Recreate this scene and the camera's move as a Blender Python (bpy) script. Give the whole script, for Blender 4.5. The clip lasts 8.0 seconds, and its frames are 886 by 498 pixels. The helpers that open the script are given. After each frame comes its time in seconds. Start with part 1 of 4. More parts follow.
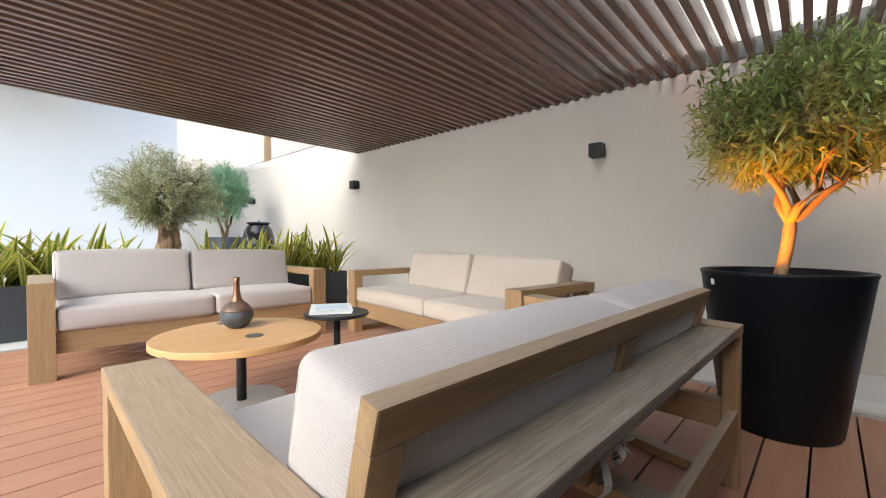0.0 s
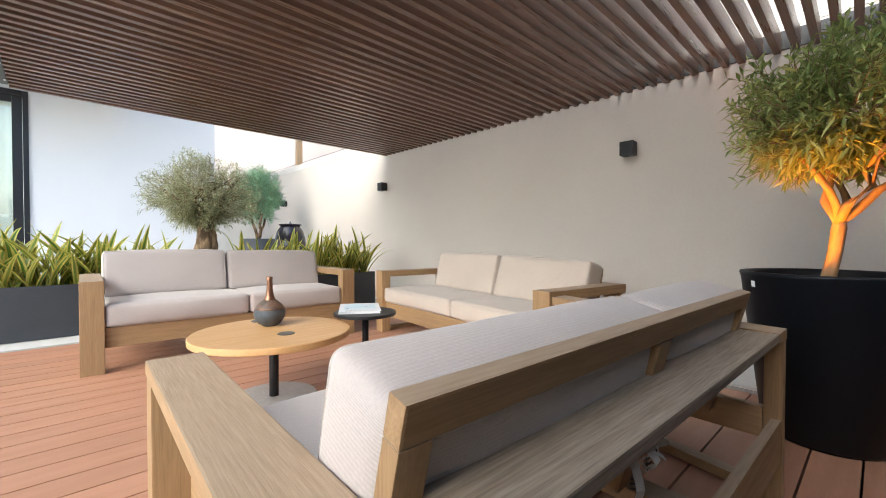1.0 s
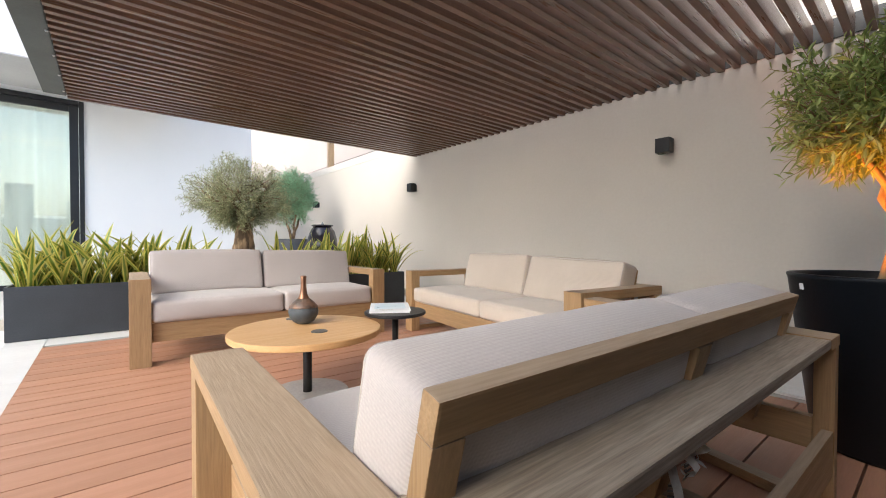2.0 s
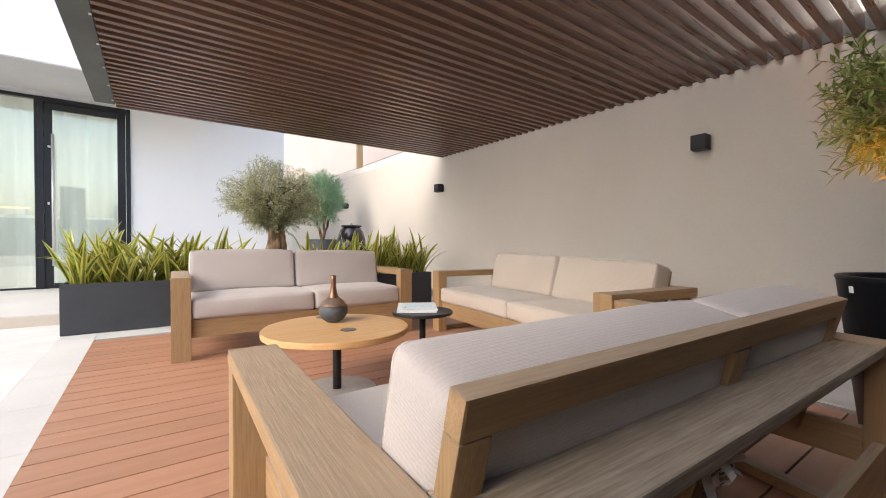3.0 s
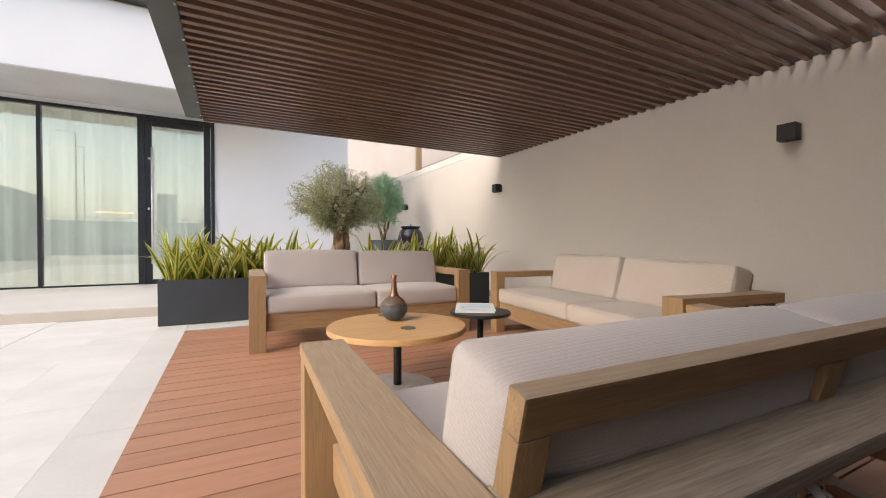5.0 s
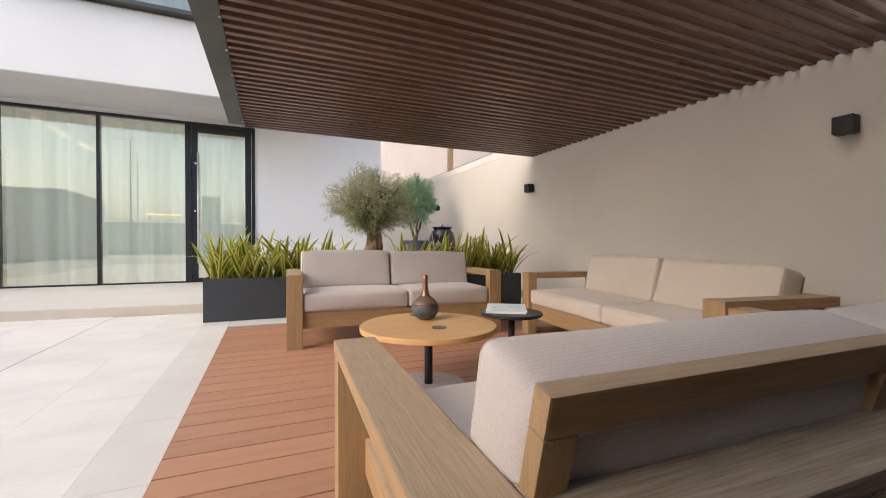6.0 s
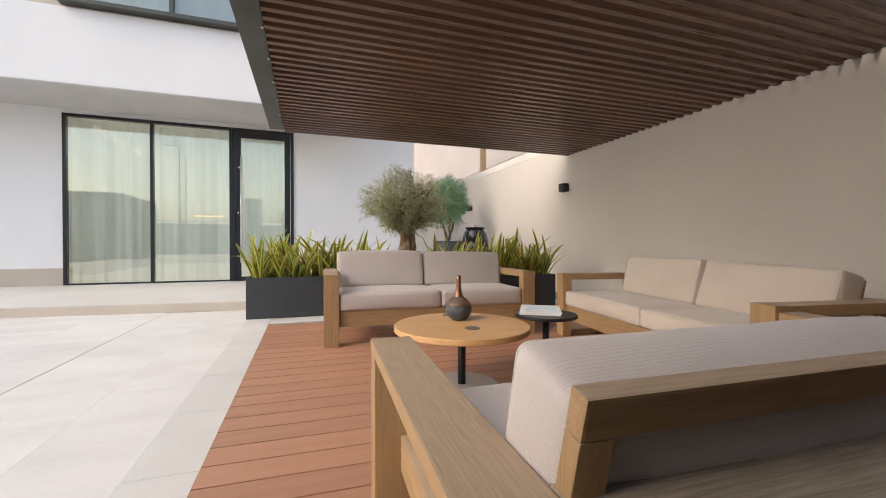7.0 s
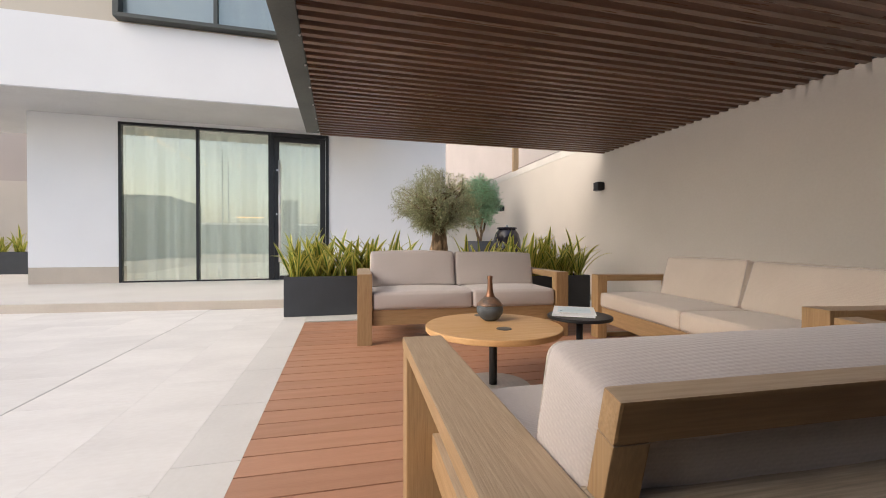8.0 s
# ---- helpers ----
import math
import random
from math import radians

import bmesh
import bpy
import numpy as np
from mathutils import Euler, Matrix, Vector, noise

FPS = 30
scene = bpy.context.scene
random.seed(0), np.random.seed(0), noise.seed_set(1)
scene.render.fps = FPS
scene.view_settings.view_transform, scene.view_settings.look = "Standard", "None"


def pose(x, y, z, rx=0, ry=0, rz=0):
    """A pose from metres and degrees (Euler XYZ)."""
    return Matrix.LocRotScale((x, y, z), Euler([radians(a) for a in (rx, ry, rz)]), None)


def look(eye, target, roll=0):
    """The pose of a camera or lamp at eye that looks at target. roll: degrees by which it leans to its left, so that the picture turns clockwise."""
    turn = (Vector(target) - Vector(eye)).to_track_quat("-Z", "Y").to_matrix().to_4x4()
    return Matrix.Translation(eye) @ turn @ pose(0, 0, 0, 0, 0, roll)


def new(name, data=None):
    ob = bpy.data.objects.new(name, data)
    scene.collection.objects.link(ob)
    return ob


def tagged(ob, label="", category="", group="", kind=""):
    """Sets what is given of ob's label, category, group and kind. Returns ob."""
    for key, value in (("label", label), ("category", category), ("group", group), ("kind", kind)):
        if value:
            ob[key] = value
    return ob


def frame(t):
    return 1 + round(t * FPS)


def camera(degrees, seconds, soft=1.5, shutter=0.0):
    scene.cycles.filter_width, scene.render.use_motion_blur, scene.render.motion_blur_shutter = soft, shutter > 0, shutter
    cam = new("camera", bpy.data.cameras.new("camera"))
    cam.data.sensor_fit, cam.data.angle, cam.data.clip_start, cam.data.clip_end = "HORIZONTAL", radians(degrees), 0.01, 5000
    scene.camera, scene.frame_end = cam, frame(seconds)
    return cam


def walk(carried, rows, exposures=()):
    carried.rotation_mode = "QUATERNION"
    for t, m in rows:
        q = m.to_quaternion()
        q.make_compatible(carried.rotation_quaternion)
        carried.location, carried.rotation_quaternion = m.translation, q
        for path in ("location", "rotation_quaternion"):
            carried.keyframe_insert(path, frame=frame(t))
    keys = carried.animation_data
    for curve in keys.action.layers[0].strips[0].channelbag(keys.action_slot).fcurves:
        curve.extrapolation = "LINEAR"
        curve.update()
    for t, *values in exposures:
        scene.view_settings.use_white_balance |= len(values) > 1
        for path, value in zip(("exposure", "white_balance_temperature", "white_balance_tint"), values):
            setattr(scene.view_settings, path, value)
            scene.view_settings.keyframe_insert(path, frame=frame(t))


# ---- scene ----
cam = camera(95.34, 8.0, soft=1.0)
PATH = [
    (0, (0.0000, 0.0000, 0.8418), (1.4777, 1.3471, 0.8023), 0.08),
    (0.5, (-0.0012, 0.0006, 0.8379), (1.4332, 1.3938, 0.8028), 0.10),
    (1, (-0.0022, -0.0010, 0.8378), (1.3829, 1.4414, 0.8049), 0.06),
    (1.5, (-0.0064, 0.0010, 0.8369), (1.3280, 1.4904, 0.8043), 0.08),
    (2, (-0.0087, -0.0009, 0.8369), (1.2712, 1.5357, 0.8055), 0.07),
    (3.5, (-0.0152, -0.0097, 0.8372), (1.1038, 1.6477, 0.8075), 0.11),
    (4, (-0.0175, -0.0136, 0.8377), (1.0414, 1.6828, 0.8081), 0.06),
    (5.5, (-0.0247, -0.0219, 0.8380), (0.8399, 1.7814, 0.8112), 0.09),
    (6, (-0.0233, -0.0299, 0.8373), (0.7674, 1.8070, 0.8116), 0.09),
    (6.5, (-0.0262, -0.0361, 0.8375), (0.6869, 1.8323, 0.8121), 0.09),
    (7, (-0.0334, -0.0398, 0.8407), (0.6077, 1.8545, 0.8159), 0.11),
    (7.5, (-0.0348, -0.0419, 0.8408), (0.5315, 1.8761, 0.8159), 0.10),
    (8, (-0.0345, -0.0465, 0.8401), (0.4567, 1.8921, 0.8162), 0.13),
]
EXPOSURES = [(0.0, 1.60, 5700, 3), (2.0, 1.48, 5850, 6), (4.0, 1.24, 6300, 11), (6.0, 0.98, 6350, 10), (8.0, 0.88, 6400, 10)]
walk(cam, [(t, look(eye, target, roll)) for t, eye, target, roll in PATH], EXPOSURES)

# ---- light ----
world = bpy.data.worlds.new("sky")
scene.world = world
world.use_nodes = True
wn = world.node_tree
sky = wn.nodes.new("ShaderNodeTexSky")
sky.sky_type, sky.sun_disc = "NISHITA", False
SUN_EL, SUN_ROT = radians(36), radians(256)
sky.sun_elevation, sky.sun_rotation = SUN_EL, SUN_ROT
sky.air_density, sky.dust_density, sky.ozone_density = 1.0, 4.0, 1.0
wn.links.new(sky.outputs[0], wn.nodes["Background"].inputs[0])
wn.nodes["Background"].inputs[1].default_value = 0.15

sun = new("sun", bpy.data.lights.new("sun", "SUN"))
sun.data.energy, sun.data.angle, sun.data.color = 0.20, radians(85), (1.0, 0.97, 0.93)
sun_dir = Vector((math.sin(SUN_ROT) * math.cos(SUN_EL), math.cos(SUN_ROT) * math.cos(SUN_EL), math.sin(SUN_EL)))
sun.matrix_world = look(sun_dir * 30, (0, 0, 0))
scene.view_settings.exposure = 0.0


# ---- materials ----
def mat(name, color, color2=None, rough=0.6, metal=0.0, scale=8.0, stretch=(1, 1, 1), bump=0.1, fine=60.0, random_amount=0.0,
        sheen=0.0, coords="Object", contrast=(0.3, 0.7), rough_var=0.1, grain=0.25, top=None):
    m = bpy.data.materials.new(name)
    m.use_nodes = True
    nt = m.node_tree
    b = nt.nodes["Principled BSDF"]
    tc = nt.nodes.new("ShaderNodeTexCoord")
    mp = nt.nodes.new("ShaderNodeMapping")
    mp.inputs["Scale"].default_value = stretch
    nt.links.new(tc.outputs[coords], mp.inputs[0])
    if random_amount:
        oi = nt.nodes.new("ShaderNodeObjectInfo")
        sc = nt.nodes.new("ShaderNodeMath")
        sc.operation = "MULTIPLY"
        sc.inputs[1].default_value = 37.0
        nt.links.new(oi.outputs["Random"], sc.inputs[0])
        nt.links.new(sc.outputs[0], mp.inputs["Location"])
    n1 = nt.nodes.new("ShaderNodeTexNoise")
    n1.inputs["Scale"].default_value, n1.inputs["Detail"].default_value = scale, 6
    n2 = nt.nodes.new("ShaderNodeTexNoise")
    n2.inputs["Scale"].default_value, n2.inputs["Detail"].default_value = fine, 4
    for n in (n1, n2):
        nt.links.new(mp.outputs[0], n.inputs["Vector"])
    mr = nt.nodes.new("ShaderNodeMapRange")
    mr.inputs["From Min"].default_value, mr.inputs["From Max"].default_value = contrast
    nt.links.new(n1.outputs["Fac"], mr.inputs["Value"])
    mix = nt.nodes.new("ShaderNodeMix")
    mix.data_type = "RGBA"
    c2 = color2 or tuple(c * 0.85 for c in color)
    mix.inputs["A"].default_value, mix.inputs["B"].default_value = (*color, 1), (*c2, 1)
    nt.links.new(mr.outputs[0], mix.inputs["Factor"])
    out = mix.outputs["Result"]
    mix2 = nt.nodes.new("ShaderNodeMix")
    mix2.data_type, mix2.blend_type = "RGBA", "OVERLAY"
    mix2.inputs["Factor"].default_value = grain
    nt.links.new(out, mix2.inputs["A"])
    nt.links.new(n2.outputs["Fac"], mix2.inputs["B"])
    out = mix2.outputs["Result"]
    # top: upward faces shift to this tone, varied by the fine noise
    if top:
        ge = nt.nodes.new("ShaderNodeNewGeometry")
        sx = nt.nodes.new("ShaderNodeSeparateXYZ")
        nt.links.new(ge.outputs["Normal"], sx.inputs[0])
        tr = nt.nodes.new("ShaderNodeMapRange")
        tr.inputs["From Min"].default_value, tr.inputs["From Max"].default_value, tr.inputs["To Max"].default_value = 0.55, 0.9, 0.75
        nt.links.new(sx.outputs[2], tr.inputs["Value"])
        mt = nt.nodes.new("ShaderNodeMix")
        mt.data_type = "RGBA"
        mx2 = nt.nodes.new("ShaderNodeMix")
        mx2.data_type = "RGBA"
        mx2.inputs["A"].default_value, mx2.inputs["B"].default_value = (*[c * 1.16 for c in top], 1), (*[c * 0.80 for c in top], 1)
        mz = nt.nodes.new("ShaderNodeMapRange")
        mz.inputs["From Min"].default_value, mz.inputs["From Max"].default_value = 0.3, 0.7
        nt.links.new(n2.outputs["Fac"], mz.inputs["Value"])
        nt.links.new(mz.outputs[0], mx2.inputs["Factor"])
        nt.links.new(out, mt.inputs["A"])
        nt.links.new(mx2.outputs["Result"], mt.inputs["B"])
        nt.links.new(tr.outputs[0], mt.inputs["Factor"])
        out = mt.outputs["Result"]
    if random_amount:
        r = nt.nodes.new("ShaderNodeMapRange")
        r.inputs["To Min"].default_value, r.inputs["To Max"].default_value = 1 - random_amount, 1 + random_amount
        nt.links.new(oi.outputs["Random"], r.inputs["Value"])
        hs = nt.nodes.new("ShaderNodeHueSaturation")
        nt.links.new(r.outputs[0], hs.inputs["Value"])
        nt.links.new(out, hs.inputs["Color"])
        out = hs.outputs[0]
    nt.links.new(out, b.inputs["Base Color"])
    rr = nt.nodes.new("ShaderNodeMapRange")
    rr.inputs["To Min"].default_value, rr.inputs["To Max"].default_value = max(0, rough - rough_var), min(1, rough + rough_var)
    nt.links.new(n1.outputs["Fac"], rr.inputs["Value"])
    nt.links.new(rr.outputs[0], b.inputs["Roughness"])
    b.inputs["Metallic"].default_value = metal
    if sheen:
        b.inputs["Sheen Weight"].default_value = sheen
    if bump:
        bp = nt.nodes.new("ShaderNodeBump")
        bp.inputs["Strength"].default_value, bp.inputs["Distance"].default_value = bump, 0.01
        nt.links.new(n2.outputs["Fac"], bp.inputs["Height"])
        nt.links.new(bp.outputs[0], b.inputs["Normal"])
    return m


def emit(name, color, strength):
    m = bpy.data.materials.new(name)
    m.use_nodes = True
    b = m.node_tree.nodes["Principled BSDF"]
    b.inputs["Base Color"].default_value = (*color, 1)
    b.inputs["Emission Color"].default_value, b.inputs["Emission Strength"].default_value = (*color, 1), strength
    return m


def glass_mat(name, tint, low, high):
    """Clear coated glass: the gloss grows from low, seen square on, to high at a grazing view."""
    m = bpy.data.materials.new(name)
    m.use_nodes = True
    nt = m.node_tree
    out = nt.nodes["Material Output"]
    tr, gl, mx, lw, mr = (nt.nodes.new(k) for k in ("ShaderNodeBsdfTransparent", "ShaderNodeBsdfGlossy", "ShaderNodeMixShader", "ShaderNodeLayerWeight", "ShaderNodeMapRange"))
    tr.inputs[0].default_value = (*tint, 1)
    gl.inputs["Roughness"].default_value = 0.01
    # warm gloss colour stands in for the yellowish sky glow in reflections
    gl.inputs["Color"].default_value = (1.0, 0.93, 0.74, 1)
    mr.inputs["To Min"].default_value, mr.inputs["To Max"].default_value = low, high
    for a, c in ((lw.outputs["Facing"], mr.inputs["Value"]), (mr.outputs[0], mx.inputs[0]), (tr.outputs[0], mx.inputs[1]), (gl.outputs[0], mx.inputs[2]), (mx.outputs[0], out.inputs[0])):
        nt.links.new(a, c)
    return m


M = {
    "plaster": mat("wall_plaster", (0.575, 0.53, 0.475), (0.525, 0.485, 0.435), 0.9, scale=0.9, fine=45, bump=0.03, grain=0.05),
    "white": mat("white_render", (0.85, 0.85, 0.845), (0.81, 0.81, 0.805), 0.85, scale=0.7, fine=80, bump=0.04, grain=0.05),
    "cream": mat("cream_render", (0.62, 0.56, 0.46), (0.56, 0.50, 0.41), 0.85, scale=0.7, fine=80, bump=0.04, grain=0.05),
    "plinth": mat("plinth_stone", (0.58, 0.51, 0.42), (0.51, 0.45, 0.37), 0.8, scale=2, fine=60, bump=0.03, grain=0.08),
    "soffit": mat("soffit_paint", (0.62, 0.62, 0.62), None, 0.85, scale=0.8, fine=80, bump=0.05),
    "tile": mat("porcelain_tile", (0.73, 0.705, 0.66), (0.64, 0.615, 0.575), 0.55, scale=1.6, stretch=(1, 2.2, 1), fine=24, bump=0.04, random_amount=0.05, grain=0.14),
    "border": mat("border_tile", (0.65, 0.63, 0.585), (0.60, 0.58, 0.54), 0.6, scale=2.5, fine=50, bump=0.04, random_amount=0.03, grain=0.08),
    "grout": mat("grout", (0.46, 0.44, 0.405), None, 0.9, scale=4, bump=0.2),
    "deck": mat("composite_deck", (0.43, 0.225, 0.138), (0.385, 0.197, 0.117), 0.45, scale=4, stretch=(0.5, 6, 6), fine=40, bump=0.08, grain=0.12, random_amount=0.09),
    "under": mat("deck_underside", (0.008, 0.006, 0.005), None, 0.9),
    "slat": mat("pergola_slat", (0.165, 0.089, 0.054), (0.12, 0.063, 0.038), 0.30, scale=5, stretch=(0.5, 8, 8), fine=50, bump=0.1, random_amount=0.15),
    "steel": mat("grey_steel", (0.075, 0.08, 0.072), None, 0.5, metal=0.2, scale=3, bump=0.03),
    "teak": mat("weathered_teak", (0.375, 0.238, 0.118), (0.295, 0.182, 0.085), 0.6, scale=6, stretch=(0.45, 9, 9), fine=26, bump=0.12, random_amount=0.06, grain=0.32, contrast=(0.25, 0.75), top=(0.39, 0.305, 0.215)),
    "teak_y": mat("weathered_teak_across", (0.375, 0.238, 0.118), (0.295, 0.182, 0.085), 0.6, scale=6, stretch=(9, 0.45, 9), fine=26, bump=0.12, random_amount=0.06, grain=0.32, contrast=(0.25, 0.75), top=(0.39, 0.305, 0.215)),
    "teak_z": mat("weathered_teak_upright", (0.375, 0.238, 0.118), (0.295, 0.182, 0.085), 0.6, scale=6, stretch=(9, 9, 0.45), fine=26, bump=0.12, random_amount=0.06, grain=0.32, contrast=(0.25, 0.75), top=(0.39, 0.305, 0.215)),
    "teak_grey": mat("greyed_teak", (0.33, 0.273, 0.205), (0.25, 0.20, 0.148), 0.65, scale=6, stretch=(0.45, 9, 9), fine=26, bump=0.15, random_amount=0.04, grain=0.6, contrast=(0.25, 0.75)),
    "oak": mat("light_oak_top", (0.58, 0.355, 0.16), (0.52, 0.305, 0.125), 0.45, scale=6, stretch=(0.6, 8, 8), fine=50, bump=0.06),
    "black": mat("black_metal", (0.018, 0.018, 0.02), None, 0.45, metal=0.3, scale=6, bump=0.03),
    "pot": mat("black_pot", (0.004, 0.006, 0.009), (0.006, 0.008, 0.011), 0.42, scale=4, fine=90, bump=0.05),
    "planter": mat("charcoal_planter", (0.045, 0.05, 0.056), (0.038, 0.042, 0.047), 0.55, scale=4, fine=90, bump=0.05),
    "frame": mat("dark_aluminium", (0.03, 0.03, 0.032), None, 0.4, metal=0.4, scale=5, bump=0.02),
    "soil": mat("soil", (0.05, 0.035, 0.025), (0.03, 0.02, 0.015), 0.95, scale=30, bump=0.8),
    "trunk": mat("olive_bark", (0.33, 0.225, 0.13), (0.09, 0.058, 0.034), 0.9, scale=9, stretch=(2.2, 2.2, 0.5), fine=30, bump=1.0, contrast=(0.42, 0.58)),
    "chrome": mat("brushed_steel", (0.72, 0.72, 0.72), None, 0.4, metal=0.5, scale=8, bump=0.02),
    "urn": mat("glazed_urn", (0.02, 0.018, 0.026), (0.035, 0.03, 0.04), 0.12, scale=5, bump=0.03),
    "paper": mat("paper", (0.78, 0.80, 0.82), (0.74, 0.77, 0.80), 0.45, scale=6, bump=0.02),
    "grey_disc": mat("grey_disc", (0.10, 0.095, 0.085), None, 0.5, scale=10, bump=0.05),
    "base": mat("table_base", (0.42, 0.41, 0.38), None, 0.4, metal=0.3, scale=6, bump=0.02),
    "coping": mat("wall_coping", (0.68, 0.65, 0.60), None, 0.8, scale=2, bump=0.08),
}
M["pot"].node_tree.nodes["Principled BSDF"].inputs["Specular IOR Level"].default_value = 0.22
M["step"] = mat("step_stone", (0.66, 0.63, 0.58), (0.61, 0.58, 0.53), 0.55, scale=1.1, fine=60, bump=0.02, grain=0.05)
M["slate"] = mat("slate_glaze", (0.085, 0.10, 0.115), (0.05, 0.06, 0.07), 0.55, scale=30, fine=120, bump=0.4)
M["copper"] = mat("brushed_copper", (0.27, 0.135, 0.08), (0.19, 0.095, 0.055), 0.38, metal=0.7, scale=20, bump=0.05)
M["bronze"] = mat("bronze_glaze", (0.22, 0.125, 0.075), (0.10, 0.075, 0.06), 0.45, metal=0.25, scale=16, fine=90, bump=0.3, contrast=(0.42, 0.6))
M["cover"] = mat("magazine_cover", (0.46, 0.63, 0.74), (0.66, 0.76, 0.82), 0.3, scale=9, bump=0.0)
M["smooth_bark"] = mat("smooth_bark", (0.26, 0.17, 0.085), (0.20, 0.125, 0.06), 0.75, scale=14, stretch=(1, 1, 0.5), fine=60, bump=0.4)
M["water"] = mat("water", (0.25, 0.28, 0.30), None, 0.05, bump=0.0)
M["neighbour"] = mat("neighbour_render", (0.46, 0.41, 0.38), (0.42, 0.375, 0.345), 0.85, scale=0.5, fine=60, bump=0.08)
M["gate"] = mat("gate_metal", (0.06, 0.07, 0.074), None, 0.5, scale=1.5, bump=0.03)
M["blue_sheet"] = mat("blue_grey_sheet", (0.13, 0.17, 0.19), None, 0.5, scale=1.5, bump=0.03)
M["post"] = mat("tan_post", (0.42, 0.29, 0.16), (0.36, 0.24, 0.13), 0.6, scale=6, stretch=(8, 8, 0.5), bump=0.08)
M["kerb"] = mat("white_edge_tile", (0.72, 0.71, 0.67), None, 0.55, scale=4, bump=0.05, random_amount=0.03)
M["tag"] = mat("tag_cloth", (0.72, 0.69, 0.62), (0.64, 0.61, 0.55), 0.9, scale=40, fine=200, bump=0.1)
M["amber"] = emit("amber_lens", (1.0, 0.45, 0.08), 12.0)
M["warm_led"] = emit("warm_led", (1.0, 0.62, 0.26), 2.0)
M["sign_glow"] = emit("sign_glow", (1.0, 0.66, 0.30), 0.8)
M["blind"] = mat("roller_blind", (0.42, 0.46, 0.50), (0.36, 0.40, 0.45), 0.8, scale=1.5, stretch=(4, 1, 0.3), fine=60, bump=0.05)
GLASS_UP = glass_mat("upper_glass", (0.9, 0.94, 0.95), 0.05, 0.6)
GLASS = glass_mat("window_glass", (0.95, 0.98, 0.975), 0.17, 0.75)


def sheer_mat():
    m = bpy.data.materials.new("sheer_cloth")
    m.use_nodes = True
    nt = m.node_tree
    out, b = nt.nodes["Material Output"], nt.nodes["Principled BSDF"]
    n = nt.nodes.new("ShaderNodeTexNoise")
    n.inputs["Scale"].default_value = 120
    mr = nt.nodes.new("ShaderNodeMapRange")
    mr.inputs["To Min"].default_value, mr.inputs["To Max"].default_value = 0.06, 0.28
    nt.links.new(n.outputs["Fac"], mr.inputs["Value"])
    b.inputs["Base Color"].default_value, b.inputs["Roughness"].default_value = (0.76, 0.81, 0.79, 1), 0.9
    tl, tr, m1, m2 = (nt.nodes.new(k) for k in ("ShaderNodeBsdfTranslucent", "ShaderNodeBsdfTransparent", "ShaderNodeMixShader", "ShaderNodeMixShader"))
    tl.inputs[0].default_value = (0.76, 0.81, 0.79, 1)
    m1.inputs[0].default_value = 0.35
    for a, c in ((b.outputs[0], m1.inputs[1]), (tl.outputs[0], m1.inputs[2]), (m1.outputs[0], m2.inputs[1]), (tr.outputs[0], m2.inputs[2]), (mr.outputs[0], m2.inputs[0]), (m2.outputs[0], out.inputs[0])):
        nt.links.new(a, c)
    return m


